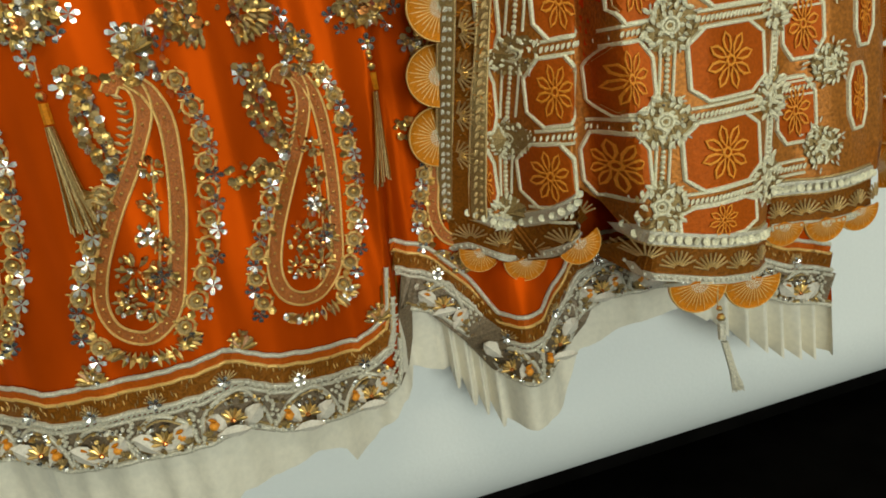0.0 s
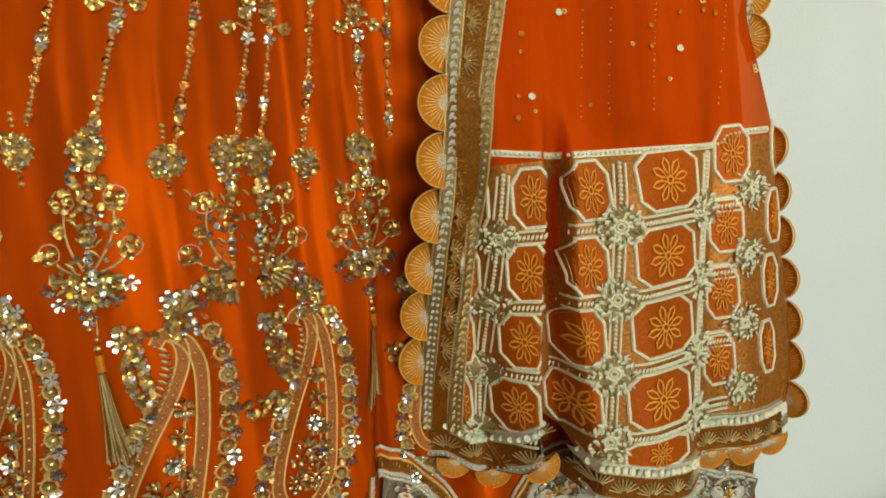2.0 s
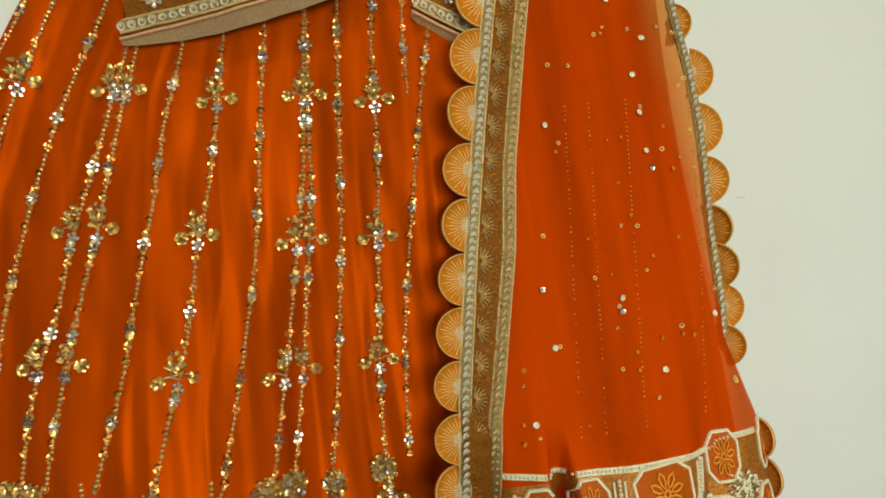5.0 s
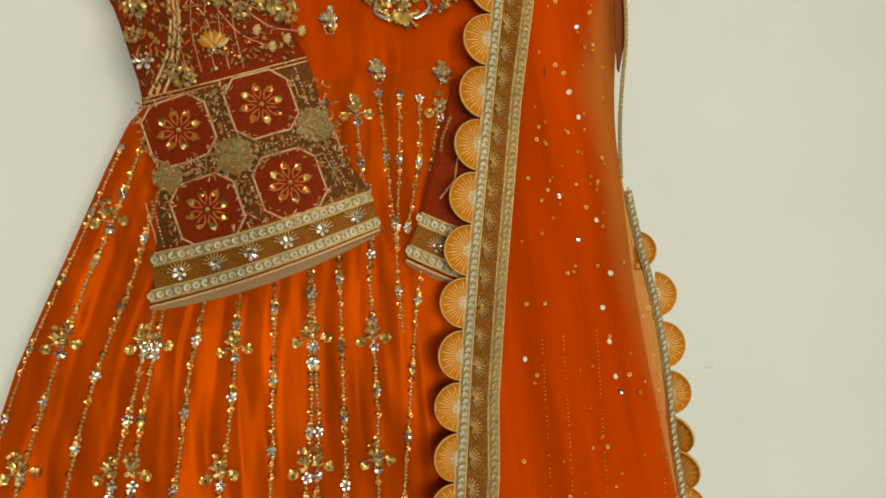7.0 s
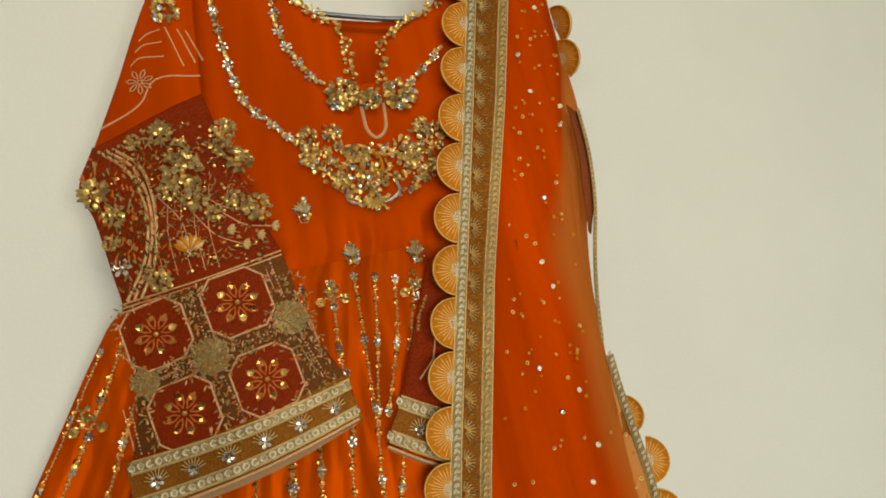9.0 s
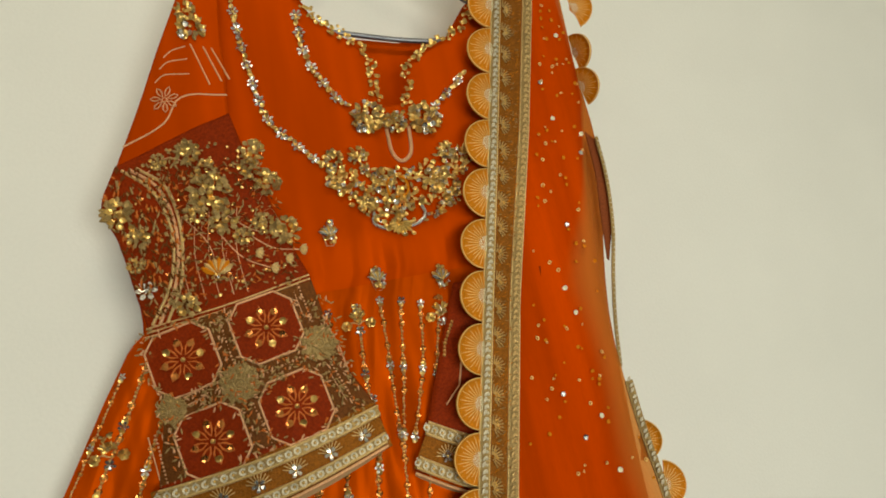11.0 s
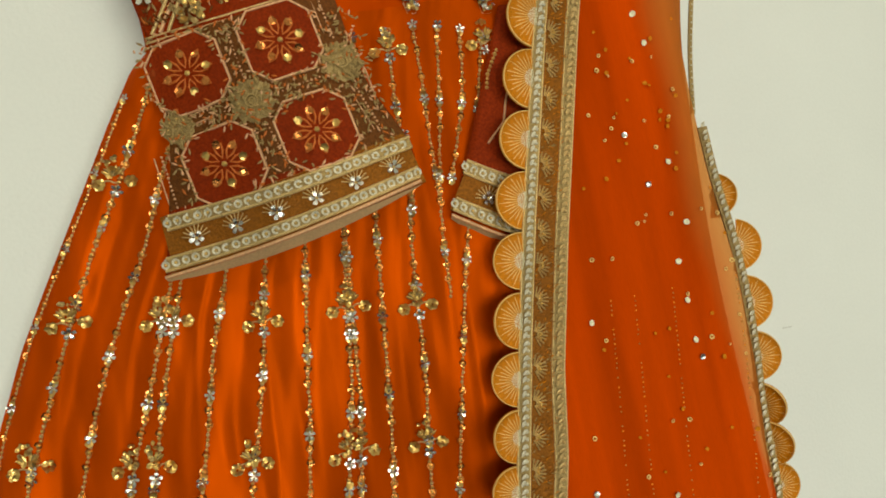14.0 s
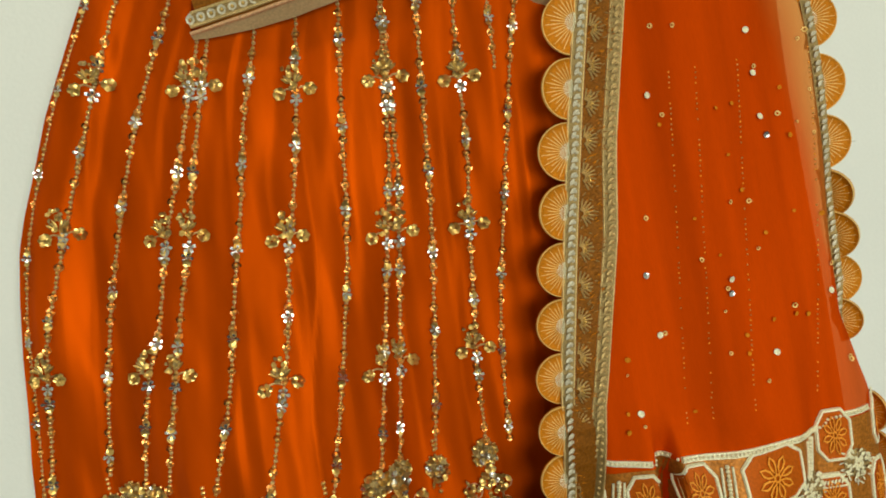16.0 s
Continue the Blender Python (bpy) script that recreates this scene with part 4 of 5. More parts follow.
def chandelier(x, z, seed, sides=(-1, 1), lean=0.0, wide=1.0):
    """Embroidered chandelier: a bulb, curved arms with buds, a half rosette and a drop."""
    g = Geo(skirt_y, 0.0015, seed)
    at = lambda dx, dz: (x + dx * wide + lean * dz, z + dz)
    bulb(g, *at(0, 0), 0.0125)
    for k in range(16):
        a, b = at(g.r.uniform(-0.012, 0.012) * (len(sides) / 2), g.r.uniform(-0.030, -0.012))
        g.disc(a, b, 0.003, GOLD if k % 5 else SILVER, 0.6, 6, 0.002)
    g.beads([at(0, -0.014), at(0, -0.085)], 0.0024, 0.0046, GOLD)
    g.beads([at(0, -0.055), at(0, -0.07)], 0.0036, 0.007, SILVER)
    for s in sides:
        g.tube(bent([at(0.004 * s, -0.080), at(0.014 * s, -0.065), at(0.018 * s, -0.05), at(0.017 * s, -0.036)], 12), 0.0010, GOLD_THREAD)
        g.tube(bent([at(0.006 * s, -0.083), at(0.020 * s, -0.078), at(0.028 * s, -0.070)], 10), 0.0010, GOLD_THREAD)
        for (dx, dz), r in (((0.019, -0.033), 0.0075), ((0.030, -0.067), 0.0070), ((0.022, -0.052), 0.0035)):
            px, pz = at(dx * s, dz)
            for k in range(11):
                a, d = g.r.uniform(0, 6.28), r * math.sqrt(g.r.random())
                g.disc(px + math.cos(a) * d, pz + math.sin(a) * d, 0.0027, GOLD, 0.6, 6, 0.002)
            g.tube([(px + math.cos(6.2832 * k / 9) * r, pz + math.sin(6.2832 * k / 9) * r) for k in range(9)], 0.0007, ROSE_THREAD, 0, 4, True)
        g.star(*at(0.030 * s, -0.092), 0.0056, SILVER, 5, 0.5)
        g.star(*at(0.022 * s, -0.102), 0.0050, SILVER, 5, 0.5)
    fan(g, *at(0, -0.086), 0.027 * wide, sides)
    lean_to = 0 if len(sides) == 2 else sides[0] * 0.007
    for k in range(46):
        a, b = at(lean_to + g.r.gauss(0, 0.0065), g.r.uniform(-0.096, -0.030))
        g.disc(a, b, g.r.uniform(0.0016, 0.0028), (GOLD, ANTIQUE, GOLD, SILVER)[k % 4], 0.8, 6, g.r.uniform(0.001, 0.003))
    for k in range(14):
        a, b = at(lean_to + g.r.gauss(0, 0.008), g.r.uniform(-0.085, -0.025))
        g.leaf(a, b, g.r.uniform(0.6, 2.5), 0.008, 0.0028, (GOLD, ANTIQUE)[k % 2], 0.001, 0.1)
    if len(sides) == 2:
        g.star(*at(0, -0.113), 0.0060, SILVER, 5, 0.4, GOLD)
        g.bead(*at(0, -0.120), 0.0025, GOLD)
    return g.make("chandelier_motif", gown, "gold sequin chandelier motif on the skirt", False, "stuff")


chandelier(-0.316, 0.532, 140, (-1, 1), 0.16, 0.90)
chandelier(-0.232, 0.520, 141, (-1,), 0.10, 0.9)
chandelier(-0.213, 0.519, 142, (1,), 0.10, 0.9)
chandelier(-0.135, 0.514, 143, (-1, 1), 0.06, 0.74)
chandelier(-0.425, 0.552, 144, (-1,), 0.2, 0.9)
chandelier(-0.404, 0.549, 145, (1,), 0.2, 0.9)


def coin_and_star(g, x, z, out, size=1.0):
    """A ringed gold coin with a silver five-petalled flower below it."""
    r = 0.0066 * size
    ring = [(x + math.cos(6.2832 * k / 10) * r, z + math.sin(6.2832 * k / 10) * r) for k in range(10)]
    g.tube(ring, 0.0011, RAY_THREAD, 0.0005, 4, True)
    g.disc(x, z, r * 0.78, ANTIQUE, 0.3, 9, 0.0004)
    g.bead(x, z, r * 0.42, GOLD, 0.0016)
    for k in range(6):
        a = 6.2832 * k / 6 + g.r.uniform(-0.2, 0.2)
        g.leaf(x + math.cos(a) * r * 0.9, z + math.sin(a) * r * 0.9, a + 0.6, 0.0036, 0.0018, GOLD, 0.001, 0.0)
    g.star(x + out * 0.0035, z - 0.0098 * size, 0.0066 * size, SILVER, 5, 0.5, None, 0.002)
    g.disc(x - out * 0.0042, z - 0.0085 * size, 0.0028, GOLD, 0.7, 6, 0.001)


def paisley(ox, oz, k, lean, seed, blooms=False):
    """A large paisley: braided band, coins and stars round it, a feathered tip and a sprig inside. ox, oz: its tip."""
    at = lambda dx, dz: (ox + dx * k - lean * dz, oz + dz)
    g = Geo(skirt_y, 0.0015, seed)
    braid = bent([at(-0.019, -0.036), at(-0.013, -0.029), at(-0.004, -0.034), at(-0.003, -0.050), at(-0.014, -0.074), at(-0.033, -0.104), at(-0.050, -0.134), at(-0.058, -0.158), at(-0.053, -0.176),
                  at(-0.034, -0.183), at(-0.015, -0.168), at(-0.005, -0.136), at(0.003, -0.099), at(0.007, -0.060), at(0.003, -0.040), at(-0.006, -0.029)], 90)
    g.ribbon(braid, 0.0041, PAISLEY_BAND, 0.0010)
    n = len(braid)
    for side in (-1, 1):
        edge = []
        for q in range(n):
            a, b = braid[max(q - 1, 0)], braid[min(q + 1, n - 1)]
            d = math.hypot(b[0] - a[0], b[1] - a[1]) or 1
            edge.append((braid[q][0] - side * 0.0041 * (b[1] - a[1]) / d, braid[q][1] + side * 0.0041 * (b[0] - a[0]) / d))
        g.tube(edge, 0.0009, RAY_THREAD, 0.001, 4)
    g.beads(braid, 0.0011, 0.0085, GOLD, 0.0014)
    body = g.make("paisley", gown, "large gold braided paisley with silver star border near the hem")
    borders = ([at(0.017, -0.034), at(0.023, -0.060), at(0.020, -0.096), at(0.013, -0.130), at(0.002, -0.160), at(-0.014, -0.184)], [at(-0.037, -0.092), at(-0.052, -0.118), at(-0.066, -0.142), at(-0.073, -0.166), at(-0.067, -0.186)])
    for b, line in enumerate(borders):
        g = Geo(skirt_y, 0.002, seed + 5 + b)
        for x, z in along(bent(line, 30), 0.0172):
            coin_and_star(g, x, z, (1, -1)[b], 0.80 if k < 0.9 else 0.86)
        g.make("star_border", body, "gold coins and silver star sequins edging the paisley", False, "stuff")
    # crest: an upright bud of scales over the tip
    g = Geo(skirt_y, 0.002, seed + 2)
    for q in range(70):
        b = -g.r.random() ** 0.8 * 0.032
        g.disc(*at(g.r.gauss(0, 0.0028 + 0.16 * -b), b), g.r.uniform(0.0018, 0.0032), (GOLD, GOLD, ANTIQUE, SILVER)[q % 4], 0.8, 6, g.r.uniform(0, 0.003))
    for q in range(9):
        g.leaf(*at(0, -0.016), 0.3 + 2.5 * q / 8, 0.014, 0.0042, (GOLD, ANTIQUE)[q % 2], 0.001, 0.0)
    g.star(*at(-0.004, -0.004), 0.0060, SILVER, 5, 0.5, None, 0.003)
    g.star(*at(0.011, -0.010), 0.0050, SILVER, 5, 0.6, None, 0.003)
    # feather hanging inside the curl
    spine = bent([at(-0.030, -0.028), at(-0.033, -0.042), at(-0.031, -0.058), at(-0.028, -0.070), at(-0.027, -0.080)], 24)
    for q, (x, z) in enumerate(along(spine, 0.0032)):
        wide = 0.0070 * math.sin(0.35 + 2.5 * min(1.0, q * 0.0032 / 0.052))
        for side in (-1, -0.4, 0.4, 1):
            g.disc(x + side * wide + g.r.uniform(-0.001, 0.001), z - 0.002 * abs(side), g.r.uniform(0.0020, 0.0030), (GOLD, SILVER, GOLD, ANTIQUE)[g.r.randrange(4)], 0.8, 6, g.r.uniform(0.001, 0.003))
    g.disc(*at(-0.027, -0.083), 0.0040, SILVER, 0.4, 7, 0.003)
    g.star(*at(-0.040, -0.028), 0.0068, SILVER, 5, 0.5, None, 0.002)
    for q in range(16):
        g.disc(*at(-0.032 + g.r.uniform(-0.010, 0.010), -0.024 + g.r.uniform(-0.007, 0.006)), 0.0025, (GOLD, ANTIQUE)[q % 2], 0.8, 6, 0.002)
    # short leaves along the inner stroke
    for x, z in along(bent([at(-0.011, -0.040), at(-0.011, -0.054), at(-0.021, -0.074), at(-0.038, -0.100)], 24), 0.0046):
        g.leaf(x, z, 2.6, 0.0070, 0.0026, GOLD_THREAD, 0.001, 0.1)
        g.leaf(x + 0.002, z - 0.002, 3.5, 0.0045, 0.0020, ANTIQUE, 0.0015, 0.1)
    for cx, cz, r in ((-0.046, -0.090, 0.008), (-0.060, -0.088, 0.009)) if blooms else ((-0.045, -0.094, 0.006),):
        for q in range(22):
            a, d = g.r.uniform(0, 6.28), r * math.sqrt(g.r.random())
            x, z = at(cx, cz)
            g.disc(x + math.cos(a) * d, z + math.sin(a) * d, g.r.uniform(0.0016, 0.0028), (GOLD, ANTIQUE, GOLD)[q % 3], 0.8, 6, g.r.uniform(0.001, 0.003))
    g.make("paisley_crest", body, "gold sequin crest and silver feather", False, "stuff")
    # sprig inside
    g = Geo(skirt_y, 0.002, seed + 3)
    stem = bent([at(-0.030, -0.174), at(-0.020, -0.150), at(-0.012, -0.120), at(-0.006, -0.080)], 20)
    g.tube(stem, 0.0008, RAY_THREAD)
    for q, (cx, cz, r) in enumerate(((-0.006, -0.082, 0.007), (-0.011, -0.101, 0.007), (-0.017, -0.120, 0.008), (-0.010, -0.128, 0.006), (-0.030, -0.140, 0.012), (-0.016, -0.146, 0.010), (-0.042, -0.158, 0.008), (-0.026, -0.163, 0.011))):
        px, pz = at(cx, cz)
        g.tube(bent([at(cx * 0.8 - 0.004, cz - 0.012), at(cx * 0.9, cz - 0.005), (px, pz)], 6), 0.0006, RAY_THREAD)
        for j in range(9):
            a = 6.2832 * j / 9 + g.r.uniform(-0.2, 0.2)
            g.leaf(px + math.cos(a) * r * 0.3, pz + math.sin(a) * r * 0.3, a, r * 0.75, r * 0.28, (GOLD, ANTIQUE, ANTIQUE)[j % 3], 0.001, 0.0)
        for j in range(int(r * 2000)):
            a, d = g.r.uniform(0, 6.28), r * math.sqrt(g.r.random())
            g.disc(px + math.cos(a) * d, pz + math.sin(a) * d, g.r.uniform(0.0012, 0.0022), (GOLD, ANTIQUE, GOLD, COPPER, SILVER)[j % 5], 0.8, 6, 0.003)
        if q in (2, 5):
            g.star(px, pz, 0.0052, SILVER, 5, 0.5, None, 0.004)
    # fan of leaves and scales under the round end
    for q in range(17):
        a = -0.05 - 3.04 * q / 16
        px, pz = at(-0.034 + 0.020 * math.cos(a), -0.187 + 0.004 * math.sin(a))
        g.leaf(px, pz, a + g.r.uniform(-0.2, 0.2), 0.0125, 0.0034, (GOLD, ANTIQUE, RAY_THREAD)[q % 3], 0.001, 0.0)
        g.disc(px + math.cos(a) * 0.005, pz + math.sin(a) * 0.005, 0.0022, GOLD if q % 4 else SILVER, 0.7, 6, 0.003)
    g.make("paisley_sprig", body, "gold sequin sprig inside the paisley", False, "stuff")


paisley(-0.277, 0.430, 1.0, 0.0, 150)
paisley(-0.193, 0.421, 0.86, 0.07, 160, True)
paisley(-0.389, 0.440, 1.0, -0.03, 170)
paisley(-0.084, 0.425, 0.80, 0.10, 180, True)


def tassel(x, z, lean, length, spread, on, parent, seed, pale=False):
    """Tassel of separate threads from a small cap, hanging from one bead."""
    m = SILVER_THREAD if pale else GOLD_THREAD
    g = Geo(on, 0.004, seed)
    for k in range(40):
        a = g.r.uniform(-1, 1)
        pts = [(x + a * 0.002, z - 0.012), (x + lean * length * 0.5 + a * spread * 0.55, z - 0.012 - length * 0.5), (x + lean * length + a * spread + g.r.uniform(-0.001, 0.001), z - 0.012 - length * g.r.uniform(0.86, 1.0))]
        g.tube(bent(pts, 6), 0.00048, (m, BAND, ANTIQUE)[k % 3] if not pale else m, 0.003 + g.r.uniform(0, 0.004), 4)
    body = g.make("tassel", parent, "gold thread tassel" if not pale else "pale silver thread tassel")
    g = Geo(on, 0.004, seed + 1)
    g.tube([(x, z + 0.001), (x - 0.0002, z - 0.004), (x, z - 0.011)], 0.0028, AMBER if not pale else SILVER_THREAD, 0.003)
    g.bead(x, z + 0.005, 0.0032, GOLD, 0.003)
    g.bead(x, z + 0.011, 0.0022, GOLD, 0.002)
    g.tube([(x, z + 0.011), (x + 0.001, z + 0.026)], 0.0005, GOLD_THREAD)
    g.make("tassel_cap", body, "small gold cap and beads")


tassel(-0.331, 0.394, 0.05, 0.066, 0.011, skirt_y, gown, 190)
tassel(-0.142, 0.380, -0.08, 0.068, 0.008, skirt_y, gown, 192)

# ---- hem ----
def hem_line(d, lo=-0.57, hi=-0.158, n=90):
    return [(lo + (hi - lo) * k / n, HEM(lo + (hi - lo) * k / n) + d) for k in range(n + 1)]


HEM_PARTS = ((-0.57, -0.159, "hem"), (-0.153, 0.214, "hem"))
for lo, hi, _ in HEM_PARTS:
    on = lambda x, z: skirt_y(x, z) - 0.0012
    g = Geo(on, 0.001, 200)
    g.ribbon(hem_line(0.0145, lo, hi), 0.0150, HEM_GROUND, 0.0012)
    band = g.make("hem_band", gown, "embroidered hem band in silver, cream and ochre")
    for d, half, m, what in ((0.0408, 0.0072, BAND, "ochre strip"), (0.052, 0.0034, FILL, "orange satin piping")):
        g = Geo(on, 0.001, 201)
        g.ribbon(hem_line(d, lo, hi), half, m, 0.0012)
        g.make("hem_strip", band, what)
    for d, q, m in ((0.0, 0.0022, SILVER_THREAD), (0.0035, 0.0012, ANTIQUE), (0.0285, 0.0016, SILVER_THREAD), (0.033, 0.0022, SILVER_THREAD), (0.048, 0.0014, RAY_THREAD), (0.056, 0.0018, SILVER_THREAD)):
        g = Geo(on, 0.001, 202)
        g.tube([(x, z + g.r.uniform(-0.0005, 0.0005)) for x, z in hem_line(d, lo, hi)], q, m, 0.001)
        g.make("silver_cord", band)
    g = Geo(on, 0.002, 203)
    for x, z in along(hem_line(0.031, lo, hi), 0.0040):
        g.leaf(x, z - 0.001, g.r.uniform(0.3, 1.2), 0.0050, 0.0020, SILVER_THREAD, 0.001, 0.2)
    for x, z in along(hem_line(0.0415, lo, hi), 0.0022):
        g.leaf(x, z + g.r.uniform(-0.006, 0.004), g.r.uniform(1.2, 1.9), 0.0045, 0.0008, (RAY_THREAD, ANTIQUE, BAND)[g.r.randrange(3)], 0.001, 0.1)
    g.make("hem_stitches", band, "fine gold and silver stitches", False, "stuff")
    r = random.Random(4)
    x = lo + 0.012
    k = 0
    while x < hi - 0.02:
        z = HEM(x + 0.02)
        q = Geo(on, 0.003, 210 + k)
        arch = [(x + 0.001, HEM(x) + 0.004), (x + 0.004, z + 0.017), (x + 0.012, z + 0.025), (x + 0.021, z + 0.0275), (x + 0.030, z + 0.025), (x + 0.038, HEM(x + 0.04) + 0.017), (x + 0.041, HEM(x + 0.04) + 0.004)]
        q.tube(bent(arch, 24), 0.0016, SILVER_THREAD, 0.002)
        q.tube([(a, b - 0.003) for a, b in bent(arch, 24)], 0.0008, GOLD_THREAD, 0.002)
        for side in (-1, 1):
            cx, cz = x + 0.021 + side * 0.0115, HEM(x + 0.021 + side * 0.0115) + 0.0115
            q.leaf(cx - side * 0.007, cz - 0.007, math.pi / 2 - side * 0.75, 0.020, 0.0130, PANEL_CREAM, 0.0004, 0.0)
            q.bead(cx, cz, 0.0036, ORANGE_THREAD, 0.0026)
            q.leaf(cx - side * 0.003, cz + 0.0035, math.pi / 2 - side * 1.2, 0.006, 0.003, AMBER, 0.003, 0.0)
            for n in range(5):
                q.leaf(cx + side * 0.004, cz - 0.006, math.pi / 2 + side * (0.7 - 0.35 * n), 0.006, 0.0016, ANTIQUE, 0.002, 0.0)
        q.leaf(x + 0.010, z + 0.0045, 0.0, 0.022, 0.0085, PANEL_CREAM, 0.0004, 0.0)
        for n in range(9):
            a = math.pi * n / 8
            q.leaf(x + 0.021, z + 0.010, a, 0.0095, 0.0030, (GOLD, ANTIQUE, RAY_THREAD)[n % 3], 0.002)
        for n in range(44):
            dx = r.uniform(0.002, 0.040)
            q.disc(x + dx, HEM(x + dx) + r.choice((r.uniform(0.002, 0.006), r.uniform(0.019, 0.027))), r.uniform(0.0010, 0.0019), (GOLD, ANTIQUE, SILVER, SILVER_THREAD)[n % 4], 0.8, 6, 0.002)
        for n in range(14):
            dx = r.uniform(-0.003, 0.003)
            q.bead(x + 0.0435 + dx, HEM(x + 0.0435) + 0.003 + 0.025 * n / 13, 0.0017, SILVER_THREAD, 0.003)
        q.bead(x + 0.021, z + 0.010, 0.0022, COPPER, 0.005)
        for n in range(9):
            a = math.pi * (0.1 + 0.8 * n / 8)
            q.tube([(x + 0.021 + math.cos(a) * 0.002, z + 0.036 + math.sin(a) * 0.002), (x + 0.021 + math.cos(a) * 0.008, z + 0.036 + math.sin(a) * 0.008)], 0.0005, GOLD_THREAD, 0.002, 4)
        q.star(x + 0.021, z + 0.037, 0.0045, SILVER, 5, 0.3, None, 0.002)
        q.make("hem_arch", band, "silver arch with cream petals and orange beads", False, "stuff")
        x += 0.0435
        k += 1
for x in (-0.46, -0.355, -0.262, -0.172, -0.10):
    z = HEM(x) + 0.060
    g = Geo(skirt_y, 0.002, int(-x * 1000))
    for n in range(8):
        g.leaf(x, z - 0.002, 0.2 + 2.75 * n / 7, 0.011, 0.004, (GOLD, ANTIQUE, ROSE_THREAD)[n % 3], 0.001, 0.0)
    blossom(g, x, z + 0.004, 0.007, 10)
    g.make("hem_bud", gown, "small gold bud above the hem band")

LINING = table((-0.60, 0.120), (-0.40, 0.119), (-0.30, 0.120), (-0.262, 0.119), (-0.236, 0.124), (-0.215, 0.116), (-0.211, 0.099), (-0.195, 0.106), (-0.173, 0.117), (-0.160, 0.136), (-0.152, 0.146), (-0.123, 0.132),
               (-0.109, 0.107), (-0.086, 0.080), (-0.054, 0.078), (-0.034, 0.084), (-0.020, 0.112), (-0.014, 0.127), (0.041, 0.144), (0.084, 0.146), (0.116, 0.119), (0.157, 0.091), (0.205, 0.074), (0.22, 0.080))


def lining_mesh():
    """Cream cloth below the hem: knife pleats in two stretches, flat with a frayed edge elsewhere."""
    r = random.Random(31)
    steps, x = [], -0.60
    while x < 0.23:
        pleated = -0.158 < x < -0.088 or x > 0.075
        w = r.uniform(0.008, 0.013) if -0.158 < x < -0.088 else r.uniform(0.013, 0.020) if pleated else r.uniform(0.018, 0.042)
        steps.append((x, w, pleated, r.uniform(-0.002, 0.002)))
        x += w
    verts, faces, rows, count = [], [], 10, 0
    for x0, w, pleated, drop in steps:
        for k in range(8):
            u = k / 8
            x = min(x0 + w * u, 0.217)
            if pleated:
                fold = 0.0085 * (1 - 2 * min(1.0, u / 0.82)) if u < 0.82 else -0.0085 + 0.017 * (u - 0.82) / 0.18
            else:
                fold = 0.0020 * math.cos(6.2832 * u)
            tooth = (0.0065 * u if pleated else 0.0012 * math.sin(u * 25)) + drop
            for j in range(rows + 1):
                v = j / rows
                top = HEM(x) + 0.012
                z = top - v * (top - LINING(x) + tooth)
                y = skirt_y(x, HEM(x)) + 0.006 + fold * (0.45 + 0.55 * v) + 0.0025 * wave(x * 34, v * 2, 12) * v
                verts.append((x + 0.002 * v * fold / 0.0085, y, z))
        count += 8
    for k in range(count - 1):
        for j in range(rows):
            a = k * (rows + 1) + j
            faces.append((a, a + rows + 1, a + rows + 2, a + 1))
    finish("lining", verts, faces, [CREAM], gown, "cream pleated lining hanging below the hem")


lining_mesh()

# ---- shawl ----
shawl = thing("dupatta", "sheer orange net shawl with scalloped gold border draped over the gown", "shawl")

LINE_L = table((1.50, 0.166), (1.44, 0.150), (1.22, 0.093), (1.03, 0.042), (0.90, 0.008), (0.80, -0.016), (0.69, -0.040), (0.57, -0.064), (0.47, -0.078), (0.43, -0.085), (0.33, -0.097), (0.25, -0.107))
LINE_R = table((1.50, 0.207), (1.44, 0.190), (1.25, 0.138), (1.06, 0.080), (0.87, 0.031), (0.76, 0.005), (0.69, -0.006), (0.55, -0.040), (0.47, -0.051), (0.43, -0.058), (0.35, -0.072), (0.267, -0.083))
EDGE_R = table((1.50, 0.24), (1.44, 0.238), (1.28, 0.232), (1.20, 0.214), (1.066, 0.194), (0.99, 0.192), (0.92, 0.193), (0.87, 0.197), (0.82, 0.203), (0.73, 0.201), (0.65, 0.195), (0.58, 0.196), (0.50, 0.221), (0.40, 0.230), (0.34, 0.236), (0.27, 0.236), (0.20, 0.226))
NET_LOW = table((-0.13, 0.262), (-0.092, 0.268), (-0.08, 0.263), (-0.058, 0.253), (-0.04, 0.263), (-0.024, 0.273), (-0.014, 0.280), (0.004, 0.264), (0.011, 0.247), (0.048, 0.239), (0.099, 0.230), (0.112, 0.229), (0.117, 0.255), (0.155, 0.251), (0.214, 0.250))


SLIT = table((0.47, 0.0095), (0.40, 0.0), (0.328, -0.003), (0.25, -0.004))
SLIT_HALF = table((0.47, 0.0085), (0.40, 0.0085), (0.33, 0.0120), (0.25, 0.0150))


